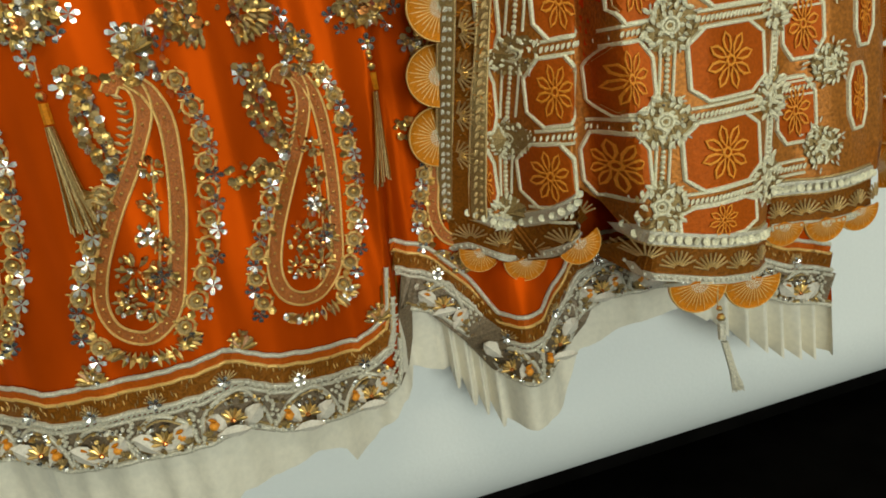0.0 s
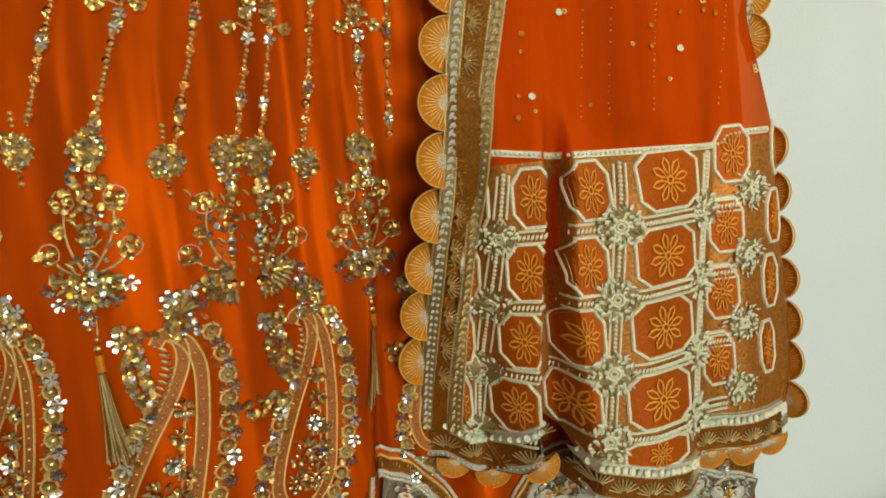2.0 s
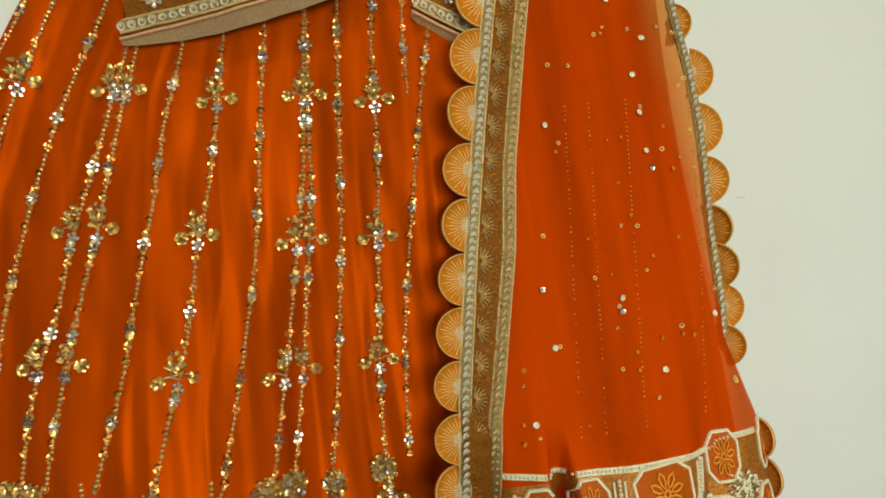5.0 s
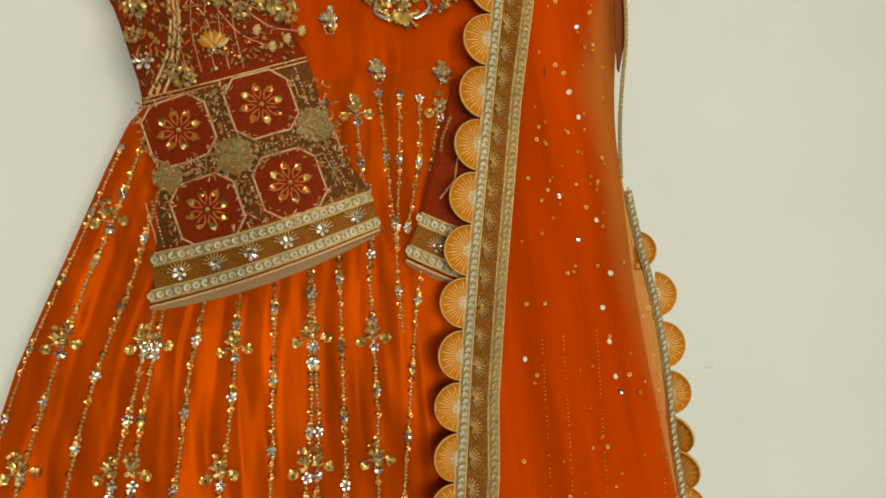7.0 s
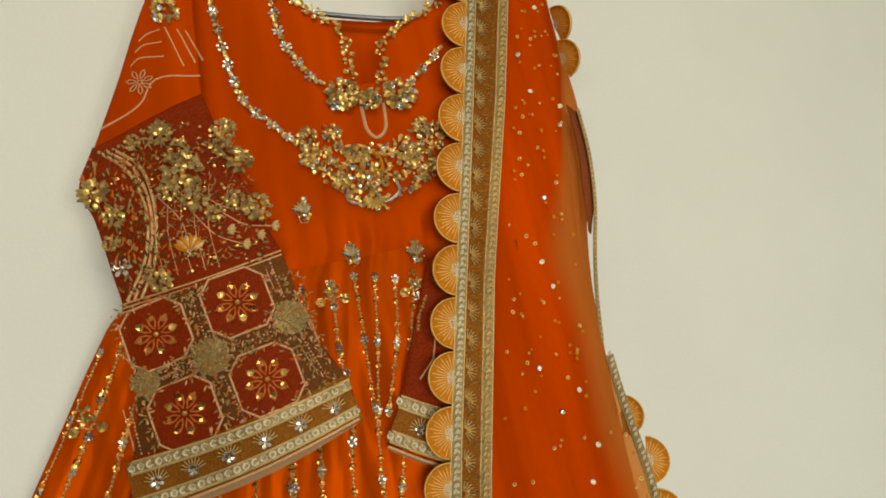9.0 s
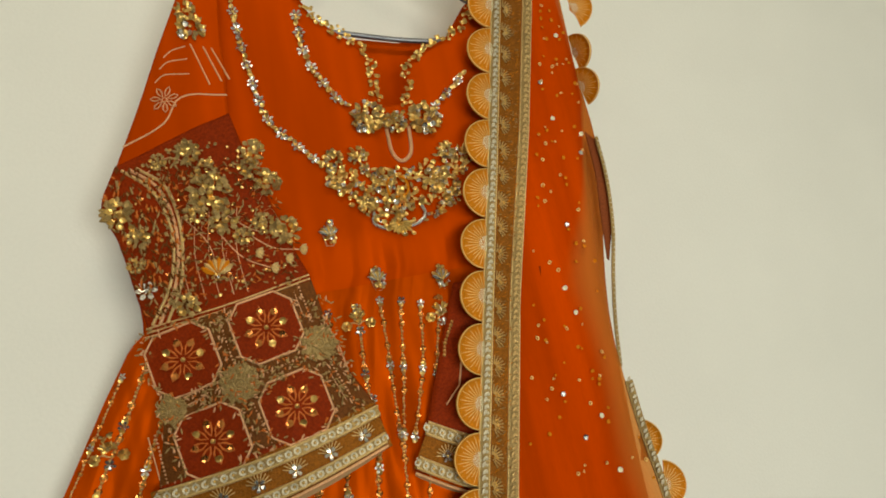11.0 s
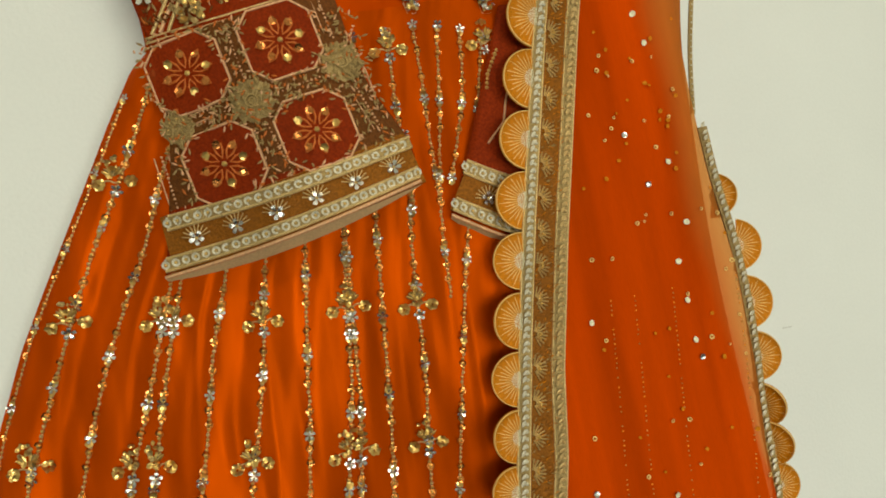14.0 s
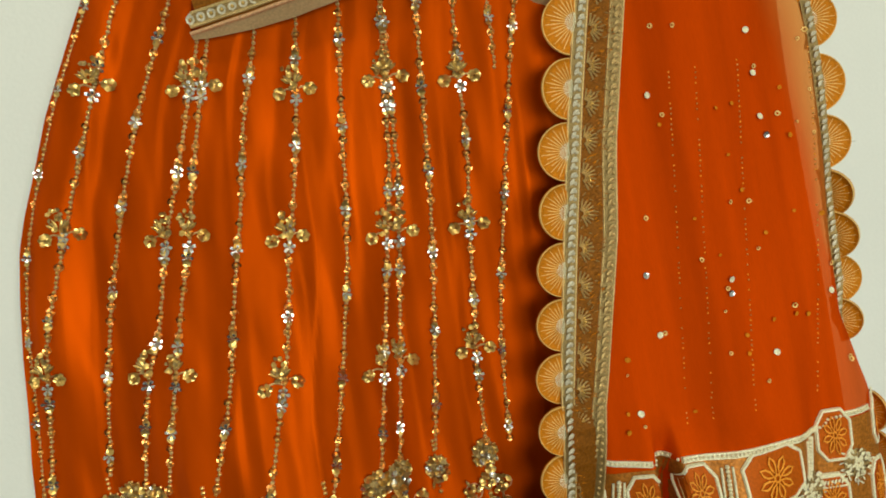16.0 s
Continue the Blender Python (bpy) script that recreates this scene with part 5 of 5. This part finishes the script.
def shawl_y(x, z):
    low = smooth(0.75, 0.40, z)
    y = S(x, z) - 0.018 - 0.006 * smooth(0.9, 0.4, z)
    y += 0.005 * wave(x * 22, z * 2.0, 41) * (0.5 + low) + 0.0006 * wave(x * 90, z * 5, 43)
    slit = SLIT(z)
    y += smooth(0.54, 0.44, z) * (0.046 * math.exp(-((x - slit) / SLIT_HALF(z)) ** 4) - 0.022 * math.exp(-((x - slit - 0.055) / 0.040) ** 2))
    y += low * 0.022 * math.exp(-((x + 0.055) / 0.012) ** 2)
    y += low * 0.016 * smooth(0.10, 0.13, x - 0.13 * (z - 0.30))
    y += 0.095 * smooth(0.0, -0.12, x) * smooth(0.55, 0.28, z)
    y += 0.014 * smooth(0.15, 0.21, x) * smooth(0.60, 0.30, z)
    y += 0.030 * smooth(-0.03, 0.01, x - EDGE_R(z)) ** 2
    return y


def net_mesh():
    rows, cols = 140, 110
    verts, faces = [], []
    for r in range(rows + 1):
        v = r / rows
        for c in range(cols + 1):
            u = c / cols
            z = 1.48 - v * 1.22
            x = LINE_R(z) + (EDGE_R(z) - LINE_R(z)) * u
            z = 1.48 - v * (1.48 - NET_LOW(x))
            x = LINE_R(z) + (EDGE_R(z) - LINE_R(z)) * u
            verts.append((x, shawl_y(x, z), z))
    w = cols + 1
    for r in range(rows):
        for c in range(cols):
            faces.append((r * w + c, r * w + c + 1, (r + 1) * w + c + 1, (r + 1) * w + c))
    ob = finish("net_panel", verts, faces, [NET], shawl, "sheer orange net panel with scattered sequins")
    # share of a single layer, growing towards the free edge, where nothing lies behind
    layer = ob.data.attributes.new("single_layer", "FLOAT", "POINT")
    values = []
    for x, y, z in verts:
        wide = 0.010 + 0.040 * smooth(0.60, 0.80, z) * smooth(1.25, 1.05, z) + 0.004 * math.sin(z * 31)
        values.append(smooth(wide, wide * 0.15, EDGE_R(z) - x + 0.004 * wave(z * 14, x * 60, 61)) * smooth(0.49, 0.54, z))
    layer.data.foreach_set("value", values)
    return ob


net_panel = net_mesh()


def line_pts(f, z0, z1, n=80, dx=0.0):
    return [(f(z0 + (z1 - z0) * k / n) + dx, z0 + (z1 - z0) * k / n) for k in range(n + 1)]


def border_y(x, z):
    return -0.0025 + min(shawl_y(x, z), S(x, z) - 0.022 + 0.095 * smooth(0.58, 0.26, z))


g = Geo(border_y, 0.002, 301)
mid = lambda z: (LINE_L(z) + LINE_R(z)) / 2
g.ribbon(line_pts(mid, 1.48, 0.262), 0.0150, BAND, 0.0010)
band = g.make("border_band", shawl, "ochre border band with stitched sunbursts")
for f in (LINE_L, LINE_R):
    g = Geo(border_y, 0.002, 302)
    pts = line_pts(f, 1.48, 0.262)
    g.ribbon(pts, 0.0048, ANTIQUE, 0.0022)
    for d in (-0.0054, 0.0054):
        g.tube([(x + d, z) for x, z in pts], 0.0009, GOLD_THREAD, 0.001, 4)
    for n, (x, z) in enumerate(along(pts, 0.0062)):
        m = SILVER_THREAD if f is LINE_L else GOLD_THREAD
        g.leaf(x - 0.003, z - 0.001, 0.55 if n % 2 else 0.9, 0.0066, 0.0036, m, 0.0025, 0.2)
        g.bead(x + 0.0022, z, 0.0017, m, 0.0025)
    g.make("chain_trim", band, "silver chain-stitched trim")


def burst(g, x, z, r, a0, a1, n, m):
    for k in range(n):
        a = a0 + (a1 - a0) * k / (n - 1)
        g.tube([(x + math.cos(a) * r * 0.2, z + math.sin(a) * r * 0.2), (x + math.cos(a) * r, z + math.sin(a) * r)], 0.00075, m, 0.0020, 3)


z = 1.452
while z > 0.29:
    g = Geo(border_y, 0.002, int(z * 999))
    burst(g, LINE_L(z) + 0.0075, z, 0.0118, -1.25, 1.25, 9, GOLD_THREAD)
    for k in range(5):
        g.bead(LINE_L(z) + 0.012 + 0.002 * g.r.random(), z + g.r.uniform(-0.005, 0.005), 0.0013, GOLD, 0.002)
    g.make("sunburst", band, "gold stitched sunburst")
    z -= 0.0285
g = Geo(border_y, 0.002, 303)
for k in range(1500):
    z = g.r.uniform(0.265, 1.478)
    x = mid(z) + g.r.uniform(-0.0105, 0.0105)
    g.leaf(x, z, g.r.uniform(-0.5, 0.9), g.r.uniform(0.003, 0.006), 0.0009, (ANTIQUE, BAND, AMBER, TISSUE)[k % 4], g.r.uniform(0, 0.0006), 0.1)
g.make("band_stitches", band, "fine ochre and gold stitches of the band", False, "stuff")


def scallop_mesh():
    """One border scallop, facing -x from its straight side: a domed amber body with a corded rim, and a fan of stitched rays on it."""
    n = 20
    arc = [(math.cos(math.pi / 2 + math.pi * k / n), math.sin(math.pi / 2 + math.pi * k / n)) for k in range(n + 1)]
    verts, faces, index = [(0.003, -0.0012, 0.0)], [], []
    rings = ((0.35, -0.0022), (0.7, -0.0018), (0.94, -0.0006), (0.955, -0.0014), (0.985, -0.0014), (1.0, 0.0), (1.0, 0.0012))
    for q, y in rings:
        verts += [(0.0275 * q * a, y, 0.0265 * q * b) for a, b in arc]
    w = n + 1
    for k in range(n):
        faces.append((0, 1 + k, 2 + k))
        index.append(0)
        for j in range(len(rings) - 1):
            faces.append((1 + j * w + k, 1 + (j + 1) * w + k, 2 + (j + 1) * w + k, 2 + j * w + k))
            index.append(1 if j in (3, 4) else 0)
    body = finish("scallop", verts, faces, [AMBER, RAY_THREAD], shawl, "amber scallop with gold stitched rays", index)
    count, verts, faces, index = 17, [(0.001, -0.0034, 0.0)], [], []
    for k in range(count):
        a = math.pi / 2 + math.pi * (k + 0.5) / count
        q = 0.90 if k % 2 else 0.74
        for d, h in ((0.30, 0.00032), (0.62, 0.00042), (q, 0.00022)):
            y = -0.0032 + 0.0016 * max(0.0, d - 0.5) / 0.4
            for side in (-1, 1):
                verts.append((math.cos(a) * 0.0275 * d - math.sin(a) * h * side, y, math.sin(a) * 0.0265 * d + math.cos(a) * h * side))
        m = 1 + 6 * k
        faces += [(0, m, m + 1), (m, m + 2, m + 3, m + 1), (m + 2, m + 4, m + 5, m + 3)]
        index += [1, 0, 0]
    rays = finish("ray_stitching", verts, faces, [RAY_THREAD, LATTICE_THREAD], body, "yellow-gold stitched rays", index)
    return body, rays


scallop, scallop_rays = scallop_mesh()


def place_scallop(x, y, z, ang, size=1.0, flip=False, turn=0.0, squash=1.0):
    ob = bpy.data.objects.new("scallop", scallop.data)
    scene.collection.objects.link(ob)
    ob.parent = shawl
    ob["label"] = "amber scallop with gold stitched rays"
    rays = bpy.data.objects.new("ray_stitching", scallop_rays.data)
    scene.collection.objects.link(rays)
    rays.parent = ob
    rays["label"] = "yellow-gold stitched rays"
    ob.matrix_basis = pose(x, y, z, 0, ang, 0) @ pose(0, 0, 0, 0, 0, turn) @ Matrix.Diagonal(((-size if flip else size) * squash, 1, size, 1))
    return ob


r = random.Random(12)
z, first = 1.456, True
while z > 0.285:
    x = LINE_L(z) - 0.0045
    ang = math.degrees(math.atan2(LINE_L(z + 0.02) - LINE_L(z - 0.02), 0.04))
    step = float(np.interp(z, [0.3, 0.55, 0.7, 0.85, 1.0, 1.2], [0.0450, 0.0410, 0.0450, 0.0500, 0.0525, 0.0555]))
    m = (x, border_y(x, z) + 0.0005, z, ang + r.uniform(-3, 3), 0.98 * step / 0.0515, False, r.uniform(-8, 8) + 6)
    if first:
        scallop.matrix_basis = pose(m[0], m[1], m[2], 0, m[3], 0)
        first = False
    else:
        place_scallop(*m)
    z -= step

# scallops along the free edge, some turned away
for x, z, a, turn, s in ((0.188, 0.885, 16, 30, 0.82), (0.200, 0.835, 14, 8, 0.95), (0.199, 0.780, 2, 6, 0.98), (0.196, 0.729, -6, 18, 0.92),
                         (0.193, 0.684, -12, 52, 0.85), (0.192, 0.647, -10, 44, 0.85), (0.191, 0.608, -4, 10, 0.85), (0.186, 0.572, -10, 35, 0.8)):
    place_scallop(x + 0.006, S(x, z) + 0.004, z, a, s, True, -turn)
for x, z, a, turn, s in ((0.252, 1.405, -14, 20, 0.95), (0.236, 1.300, -10, 55, 0.9), (0.240, 1.345, -6, 65, 0.9), (0.218, 0.252, 4, 66, 0.65)):
    place_scallop(x, S(x, z) + 0.006, z, a, s, True, -turn)

for z in (0.478, 0.438, 0.398, 0.358, 0.318, 0.280):
    place_scallop(EDGE_R(z) - 0.003, shawl_y(EDGE_R(z), z) + 0.002, z, 8, 0.74, True, -76)

EDGE_LINE = bent([(0.188, 0.95), (0.190, 0.90), (0.196, 0.835), (0.197, 0.78), (0.194, 0.73), (0.190, 0.685), (0.189, 0.645), (0.188, 0.61), (0.182, 0.575)], 50)
g = Geo(lambda x, z: S(x, z) - 0.004, 0.002, 311)
EDGE_LINE = [(x + 0.005, z) for x, z in EDGE_LINE]
g.ribbon(EDGE_LINE, 0.0046, ANTIQUE, 0.002)
for n, (x, z) in enumerate(along(EDGE_LINE, 0.0062)):
    g.leaf(x - 0.003, z - 0.001, 0.55 if n % 2 else 0.9, 0.0066, 0.0036, SILVER_THREAD, 0.0025, 0.2)
g.make("chain_trim", shawl, "silver chain-stitched trim on the free edge")

# the layer of the shawl that turns back behind
def back_y(x, z):
    return S(x, z) + 0.030


back = sheet("back_fold", [(0.21, 1.45), (0.17, 1.30), (0.15, 1.20), (0.11, 1.06), (0.08, 0.92), (0.04, 0.75), (0.02, 0.55), (0.02, 0.27)],
             [(0.246, 1.44), (0.248, 1.33), (0.248, 1.22), (0.214, 1.06), (0.205, 0.97), (0.198, 0.80), (0.205, 0.55), (0.208, 0.24)], back_y, 60, 8, EDGE_NET, shawl, "pale translucent net turned back behind")
loop = sheet("maroon_fold", [(0.229, 1.245), (0.228, 1.19), (0.221, 1.14), (0.2145, 1.088)], [(0.240, 1.232), (0.240, 1.19), (0.232, 1.13), (0.2165, 1.085)], lambda x, z: S(x, z) + 0.012, 16, 6, MAROON, shawl, "dark red underside of the shawl border")
g = Geo(lambda x, z: S(x, z) + 0.008, 0.002, 312)
lace = bent([(0.239, 1.235), (0.238, 1.18), (0.229, 1.12), (0.215, 1.07), (0.203, 1.02), (0.194, 0.965)], 30)
g.ribbon(lace, 0.0020, ANTIQUE, 0.002)
g.beads(lace, 0.0009, 0.006, SILVER_THREAD, 0.003)
g.make("lace_edge", shawl, "grey metallic lace edge")

# bottom border under the lattice
BOT = ((-0.125, -0.015), (0.009, 0.111), (0.118, 0.208))


def bot(x, d):
    return (x, NET_LOW(x) - d)


for n, (lo, hi) in enumerate(BOT):
    g = Geo(shawl_y, 0.002, 320 + n)
    lo2 = lo if n else -0.118
    span = [lo2 + (hi - lo2) * k / 40 for k in range(41)]
    g.ribbon([bot(x, 0.014) for x in span], 0.0165, BAND, 0.0010)
    start = span if n else [x for x in span if x > -0.092]
    g.ribbon([bot(x, 0.000) for x in start], 0.0046, SILVER_THREAD, 0.0034)
    g.ribbon([bot(x, 0.028) for x in span], 0.0026, SILVER_THREAD, 0.0022)
    for x, z in along([bot(x, 0.0) for x in start], 0.0058):
        g.disc(x, z, 0.0029, LATTICE_THREAD, 0.4, 7, 0.0036)
    for x, z in along([bot(x, 0.028) for x in span], 0.0040):
        g.bead(x, z, 0.0016, SILVER_THREAD, 0.002)
    for x, z in along([bot(x, 0.022) for x in span], 0.022):
        burst(g, x + 0.006, z, 0.0125, 0.35, 2.8, 9, GOLD_THREAD)
    for d in (0.0055, -0.0055):
        g.tube([bot(x, d) for x in start], 0.0008, GOLD_THREAD, 0.001, 4)
    g.make("bottom_border", shawl, "ochre bottom border with silver trim")
for x, dz, a, s in ((-0.112, 0.024, 50, 0.62), (-0.085, 0.029, 74, 0.64), (-0.053, 0.030, 90, 0.66), (-0.024, 0.028, 118, 0.62), (0.046, 0.030, 88, 0.80), (0.087, 0.030, 90, 0.80), (0.128, 0.026, 85, 0.62), (0.160, 0.026, 90, 0.62), (0.190, 0.024, 96, 0.62)):
    z = NET_LOW(x) - dz
    place_scallop(x, shawl_y(x, z) - 0.001, z, -a, s, False, 0)

# lattice of the lower panel
def ground_mesh():
    rows, cols = 60, 170
    verts, faces = [], []
    for r in range(rows + 1):
        for c in range(cols + 1):
            u, z = c / cols, 0.36
            for _ in range(2):
                x = LINE_R(z) + 0.002 + (EDGE_R(z) - LINE_R(z) - 0.004) * u
                z = 0.490 + (NET_LOW(x) - 0.490) * r / rows
            verts.append((x, shawl_y(x, z) - 0.0005, z))
    for r in range(rows):
        for c in range(cols):
            faces.append((r * (cols + 1) + c, r * (cols + 1) + c + 1, (r + 1) * (cols + 1) + c + 1, (r + 1) * (cols + 1) + c))
    finish("lattice_ground", verts, faces, [TISSUE], net_panel, "brown-gold tissue ground of the lattice")


ground_mesh()
F_COLS = ((-0.0525, 0.0080), (-0.0135, 0.0145), (0.0305, 0.0140), (0.0935, 0.0285), (0.161, 0.0145), (0.212, 0.0095))
M_COLS = (-0.036, 0.052, 0.136, 0.183)
slope = lambda x, z: x + 0.13 * (z - 0.46)
rows_f = (0.465, 0.407, 0.351, 0.294)
rows_m = (0.435, 0.379, 0.321, 0.266)
tilt_z = lambda x: 0.02 * (x - 0.1) + (0.012 if x > 0.15 else 0.0)
seed = 400
for x0, hw in F_COLS:
    for z0 in rows_f + ((0.250,) if 0.05 < x0 < 0.15 else ()):
        z = z0 + tilt_z(x0)
        x = slope(x0, z)
        hh = 0.0225 if z0 > 0.26 else 0.012
        g = Geo(shawl_y, 0.002, seed)
        ring = octagon(x, z, hw, hh, 0.0, 0.40 if hw > 0.02 else 0.5)
        ring = dense(ring, 4)
        m = len(ring)
        fine = [(x + (a - x) * q, z + (b - z) * q) for q in (0.2, 0.4, 0.6, 0.8, 1.0) for a, b in ring]
        g.add([(x, shawl_y(x, z) - 0.0019, z)] + [(a, shawl_y(a, b) - 0.0019, b) for a, b in fine],
              [(0, 1 + n, 1 + (n + 1) % m) for n in range(m)] + [(1 + m * q + n, 1 + m + m * q + n, 1 + m + m * q + (n + 1) % m, 1 + m * q + (n + 1) % m) for q in range(4) for n in range(m)], FILL)
        g.tube(ring, 0.0018, LATTICE_THREAD, 0.0010, 4, True)
        g.tube([(x + (a - x) * 0.9, z + (b - z) * 0.9) for a, b in ring], 0.0005, GOLD_THREAD, 0.0008, 4, True)
        v0 = len(g.v)
        petal_ring(g, 0, 0, 0.0180 if z0 > 0.26 else 0.011, ORANGE_THREAD, 8)
        sq = min(1.0, hw / 0.026)
        g.v[v0:] = [(x + a * sq, shawl_y(x + a * sq, z + c) - 0.0030 - 0.0006 * (k % 4 in (1, 2)), z + c) for k, (a, b, c) in enumerate(g.v[v0:])]
        g.make("octagon_flower", net_panel, "stitched octagon with an orange flower")
        seed += 1
for x0 in M_COLS:
    for z0 in rows_m:
        z = z0 + tilt_z(x0)
        x = slope(x0, z)
        if x > 0.2 or z < NET_LOW(x):
            continue
        g = Geo(shawl_y, 0.002, seed)
        medallion(g, x, z, 0.0190 if 0.05 < x0 < 0.15 else 0.0150, LATTICE_THREAD, SILVER)
        for k in range(16):
            a, d = g.r.uniform(0, 6.283), g.r.uniform(0.012, 0.0165 if x0 > 0 else 0.0120)
            g.leaf(x + math.cos(a) * d, z + math.sin(a) * d, a + g.r.uniform(-1.2, 1.2), g.r.uniform(0.0035, 0.0055), 0.0016, SILVER_THREAD if k % 3 else LATTICE_THREAD, 0.0008, 0.1)
        g.make("medallion", net_panel, "silver-gold stitched star medallion", False, "stuff")
        seed += 1
g = Geo(shawl_y, 0.002, 500)
gaps = [(-0.058, -0.050), (-0.022, 0.001), (0.018, 0.038), (0.068, 0.121), (0.150, 0.172)]
for z0 in rows_m:
    for a, b in gaps:
        z = z0 + tilt_z(a)
        pa, pb = (slope(a, z), z), (slope(b, z), z)
        if min(z, z) < NET_LOW(pa[0]) + 0.004:
            continue
        for n, (x, zz) in enumerate(along(dense([pa, pb], 8, False), 0.0030)):
            g.leaf(x - 0.001, zz - 0.0022, 1.05, 0.0050, 0.0026, LATTICE_THREAD, 0.0008, 0.1)
        for d in (0.0048, -0.0048):
            g.tube(dense([(pa[0], z + d), (pb[0], z + d)], 10, False), 0.0012, LATTICE_THREAD, 0.0012, 4)
for x0 in M_COLS[:3]:
    for z0 in rows_f:
        p = [(slope(x0, z0 + d), z0 + d) for d in (0.017, 0.0, -0.017)]
        g.beads(p, 0.0020, 0.0034, LATTICE_THREAD, 0.0012)
        for d in (0.0042, -0.0042):
            g.tube(dense([(a + d, b) for a, b in p], 5, False), 0.0011, LATTICE_THREAD, 0.0012, 4)
g.make("lattice", net_panel, "silver stitched lattice lines")
g = Geo(shawl_y, 0.002, 501)
top = bent([(-0.040, 0.500), (0.000, 0.494), (0.022, 0.492), (0.09, 0.489), (0.150, 0.487), (0.162, 0.494), (0.200, 0.495)], 40)
g.ribbon(top, 0.0026, LATTICE_THREAD, 0.0016)
g.beads(top, 0.0014, 0.0035, LATTICE_THREAD, 0.002)
g.make("lattice_top_edge", net_panel, "silver stitched edge above the lattice")

# sequins scattered over the net, and faint dotted lines of thread
g = Geo(shawl_y, 0.0015, 510)
r = random.Random(77)
spots = [(0.088, 0.621), (0.118, 0.565), (0.176, 0.606), (0.140, 0.745), (0.137, 0.761), (0.151, 0.866), (0.110, 0.953), (0.137, 0.797)]
for k in range(170):
    z = 0.52 + 0.92 * r.random()
    spots.append((LINE_R(z) + 0.018 + (EDGE_R(z) - LINE_R(z) - 0.03) * r.random(), z))
for k, (x, z) in enumerate(spots):
    big = k < 9 or k % 11 == 0
    g.disc(x, z, 0.0028 if big else r.uniform(0.0013, 0.0024), (LATTICE_THREAD if k % 3 else SILVER) if big else (RAY_THREAD, AMBER, RAY_THREAD, AMBER)[k % 4], 0.4, 8, 0.0005, not big and k % 2 == 0)
for x0 in (0.045, 0.085, 0.155, 0.02):
    for k in range(70):
        z = 0.52 + 0.0042 * k
        if r.random() < 0.65:
            g.bead(slope(x0, z) * 0.9 + 0.008 + 0.0006 * r.random(), z, 0.0009, GOLD if k % 3 else ORANGE_THREAD)
tagged(g.make("sequin_scatter", shawl, "scattered small sequins on the net"), kind="stuff")
tassel(0.058, 0.178, 0.20, 0.040, 0.004, shawl_y, shawl, 520, True)

# ---- hanger ----
hanger = thing("hanger", "thin grey metal clothes hanger inside the gown's neck", "hanger")


def rod(name, pts, r, parent):
    cu = bpy.data.curves.new(name, "CURVE")
    cu.dimensions, cu.bevel_depth, cu.bevel_resolution = "3D", r, 3
    sp = cu.splines.new("NURBS")
    sp.points.add(len(pts) - 1)
    for q, co in zip(sp.points, pts):
        q.co = (*co, 1)
    sp.use_endpoint_u, sp.order_u = True, 3
    tmp = new("rod", cu)
    me = bpy.data.meshes.new_from_object(tmp.evaluated_get(bpy.context.evaluated_depsgraph_get()))
    bpy.data.objects.remove(tmp)
    me.materials.clear()
    me.materials.append(STEEL)
    ob = new(name, me)
    ob.parent = parent
    return ob


hy = S(0, 1.4) + 0.030
rod("bar", [(-0.16, hy, 1.425), (-0.062, hy, 1.419), (0.0, hy, 1.404), (0.051, hy, 1.394), (0.10, hy, 1.390), (0.17, hy, 1.388)], 0.0032, hanger)
rod("arm", [(-0.165, hy, 1.425), (-0.13, hy, 1.462), (-0.01, hy, 1.535)], 0.003, hanger)
rod("arm", [(0.175, hy, 1.388), (0.15, hy, 1.44), (-0.01, hy, 1.535)], 0.003, hanger)
rod("hook", [(-0.01, hy, 1.53), (-0.005, hy, 1.58), (0.015, hy + 0.01, 1.61), (0.0, hy + 0.03, 1.635), (-0.02, hy + 0.03, 1.61)], 0.002, hanger)
nail = thing("wall_nail", "small steel nail in the wall holding the hanger", "nail")
rod("shank", [(0.004, hy + 0.012, 1.624), (0.004, hy + 0.05, 1.624), (0.004, 0.02, 1.622)], 0.0025, nail)

# ---- faint marks on the wall ----
for x, z, w in ((0.337, 0.716, 0.013),):
    ob = box("wall_scuff", (w, 0.0008, 0.0014), wall_turn @ pose(x * 1.007, -0.0006, z, 0, 3, 0), material("pale_scuff", (0.68, 0.67, 0.61), 0.7, 0, 0.1), "short faint scuff line on the wall", bevel=0)
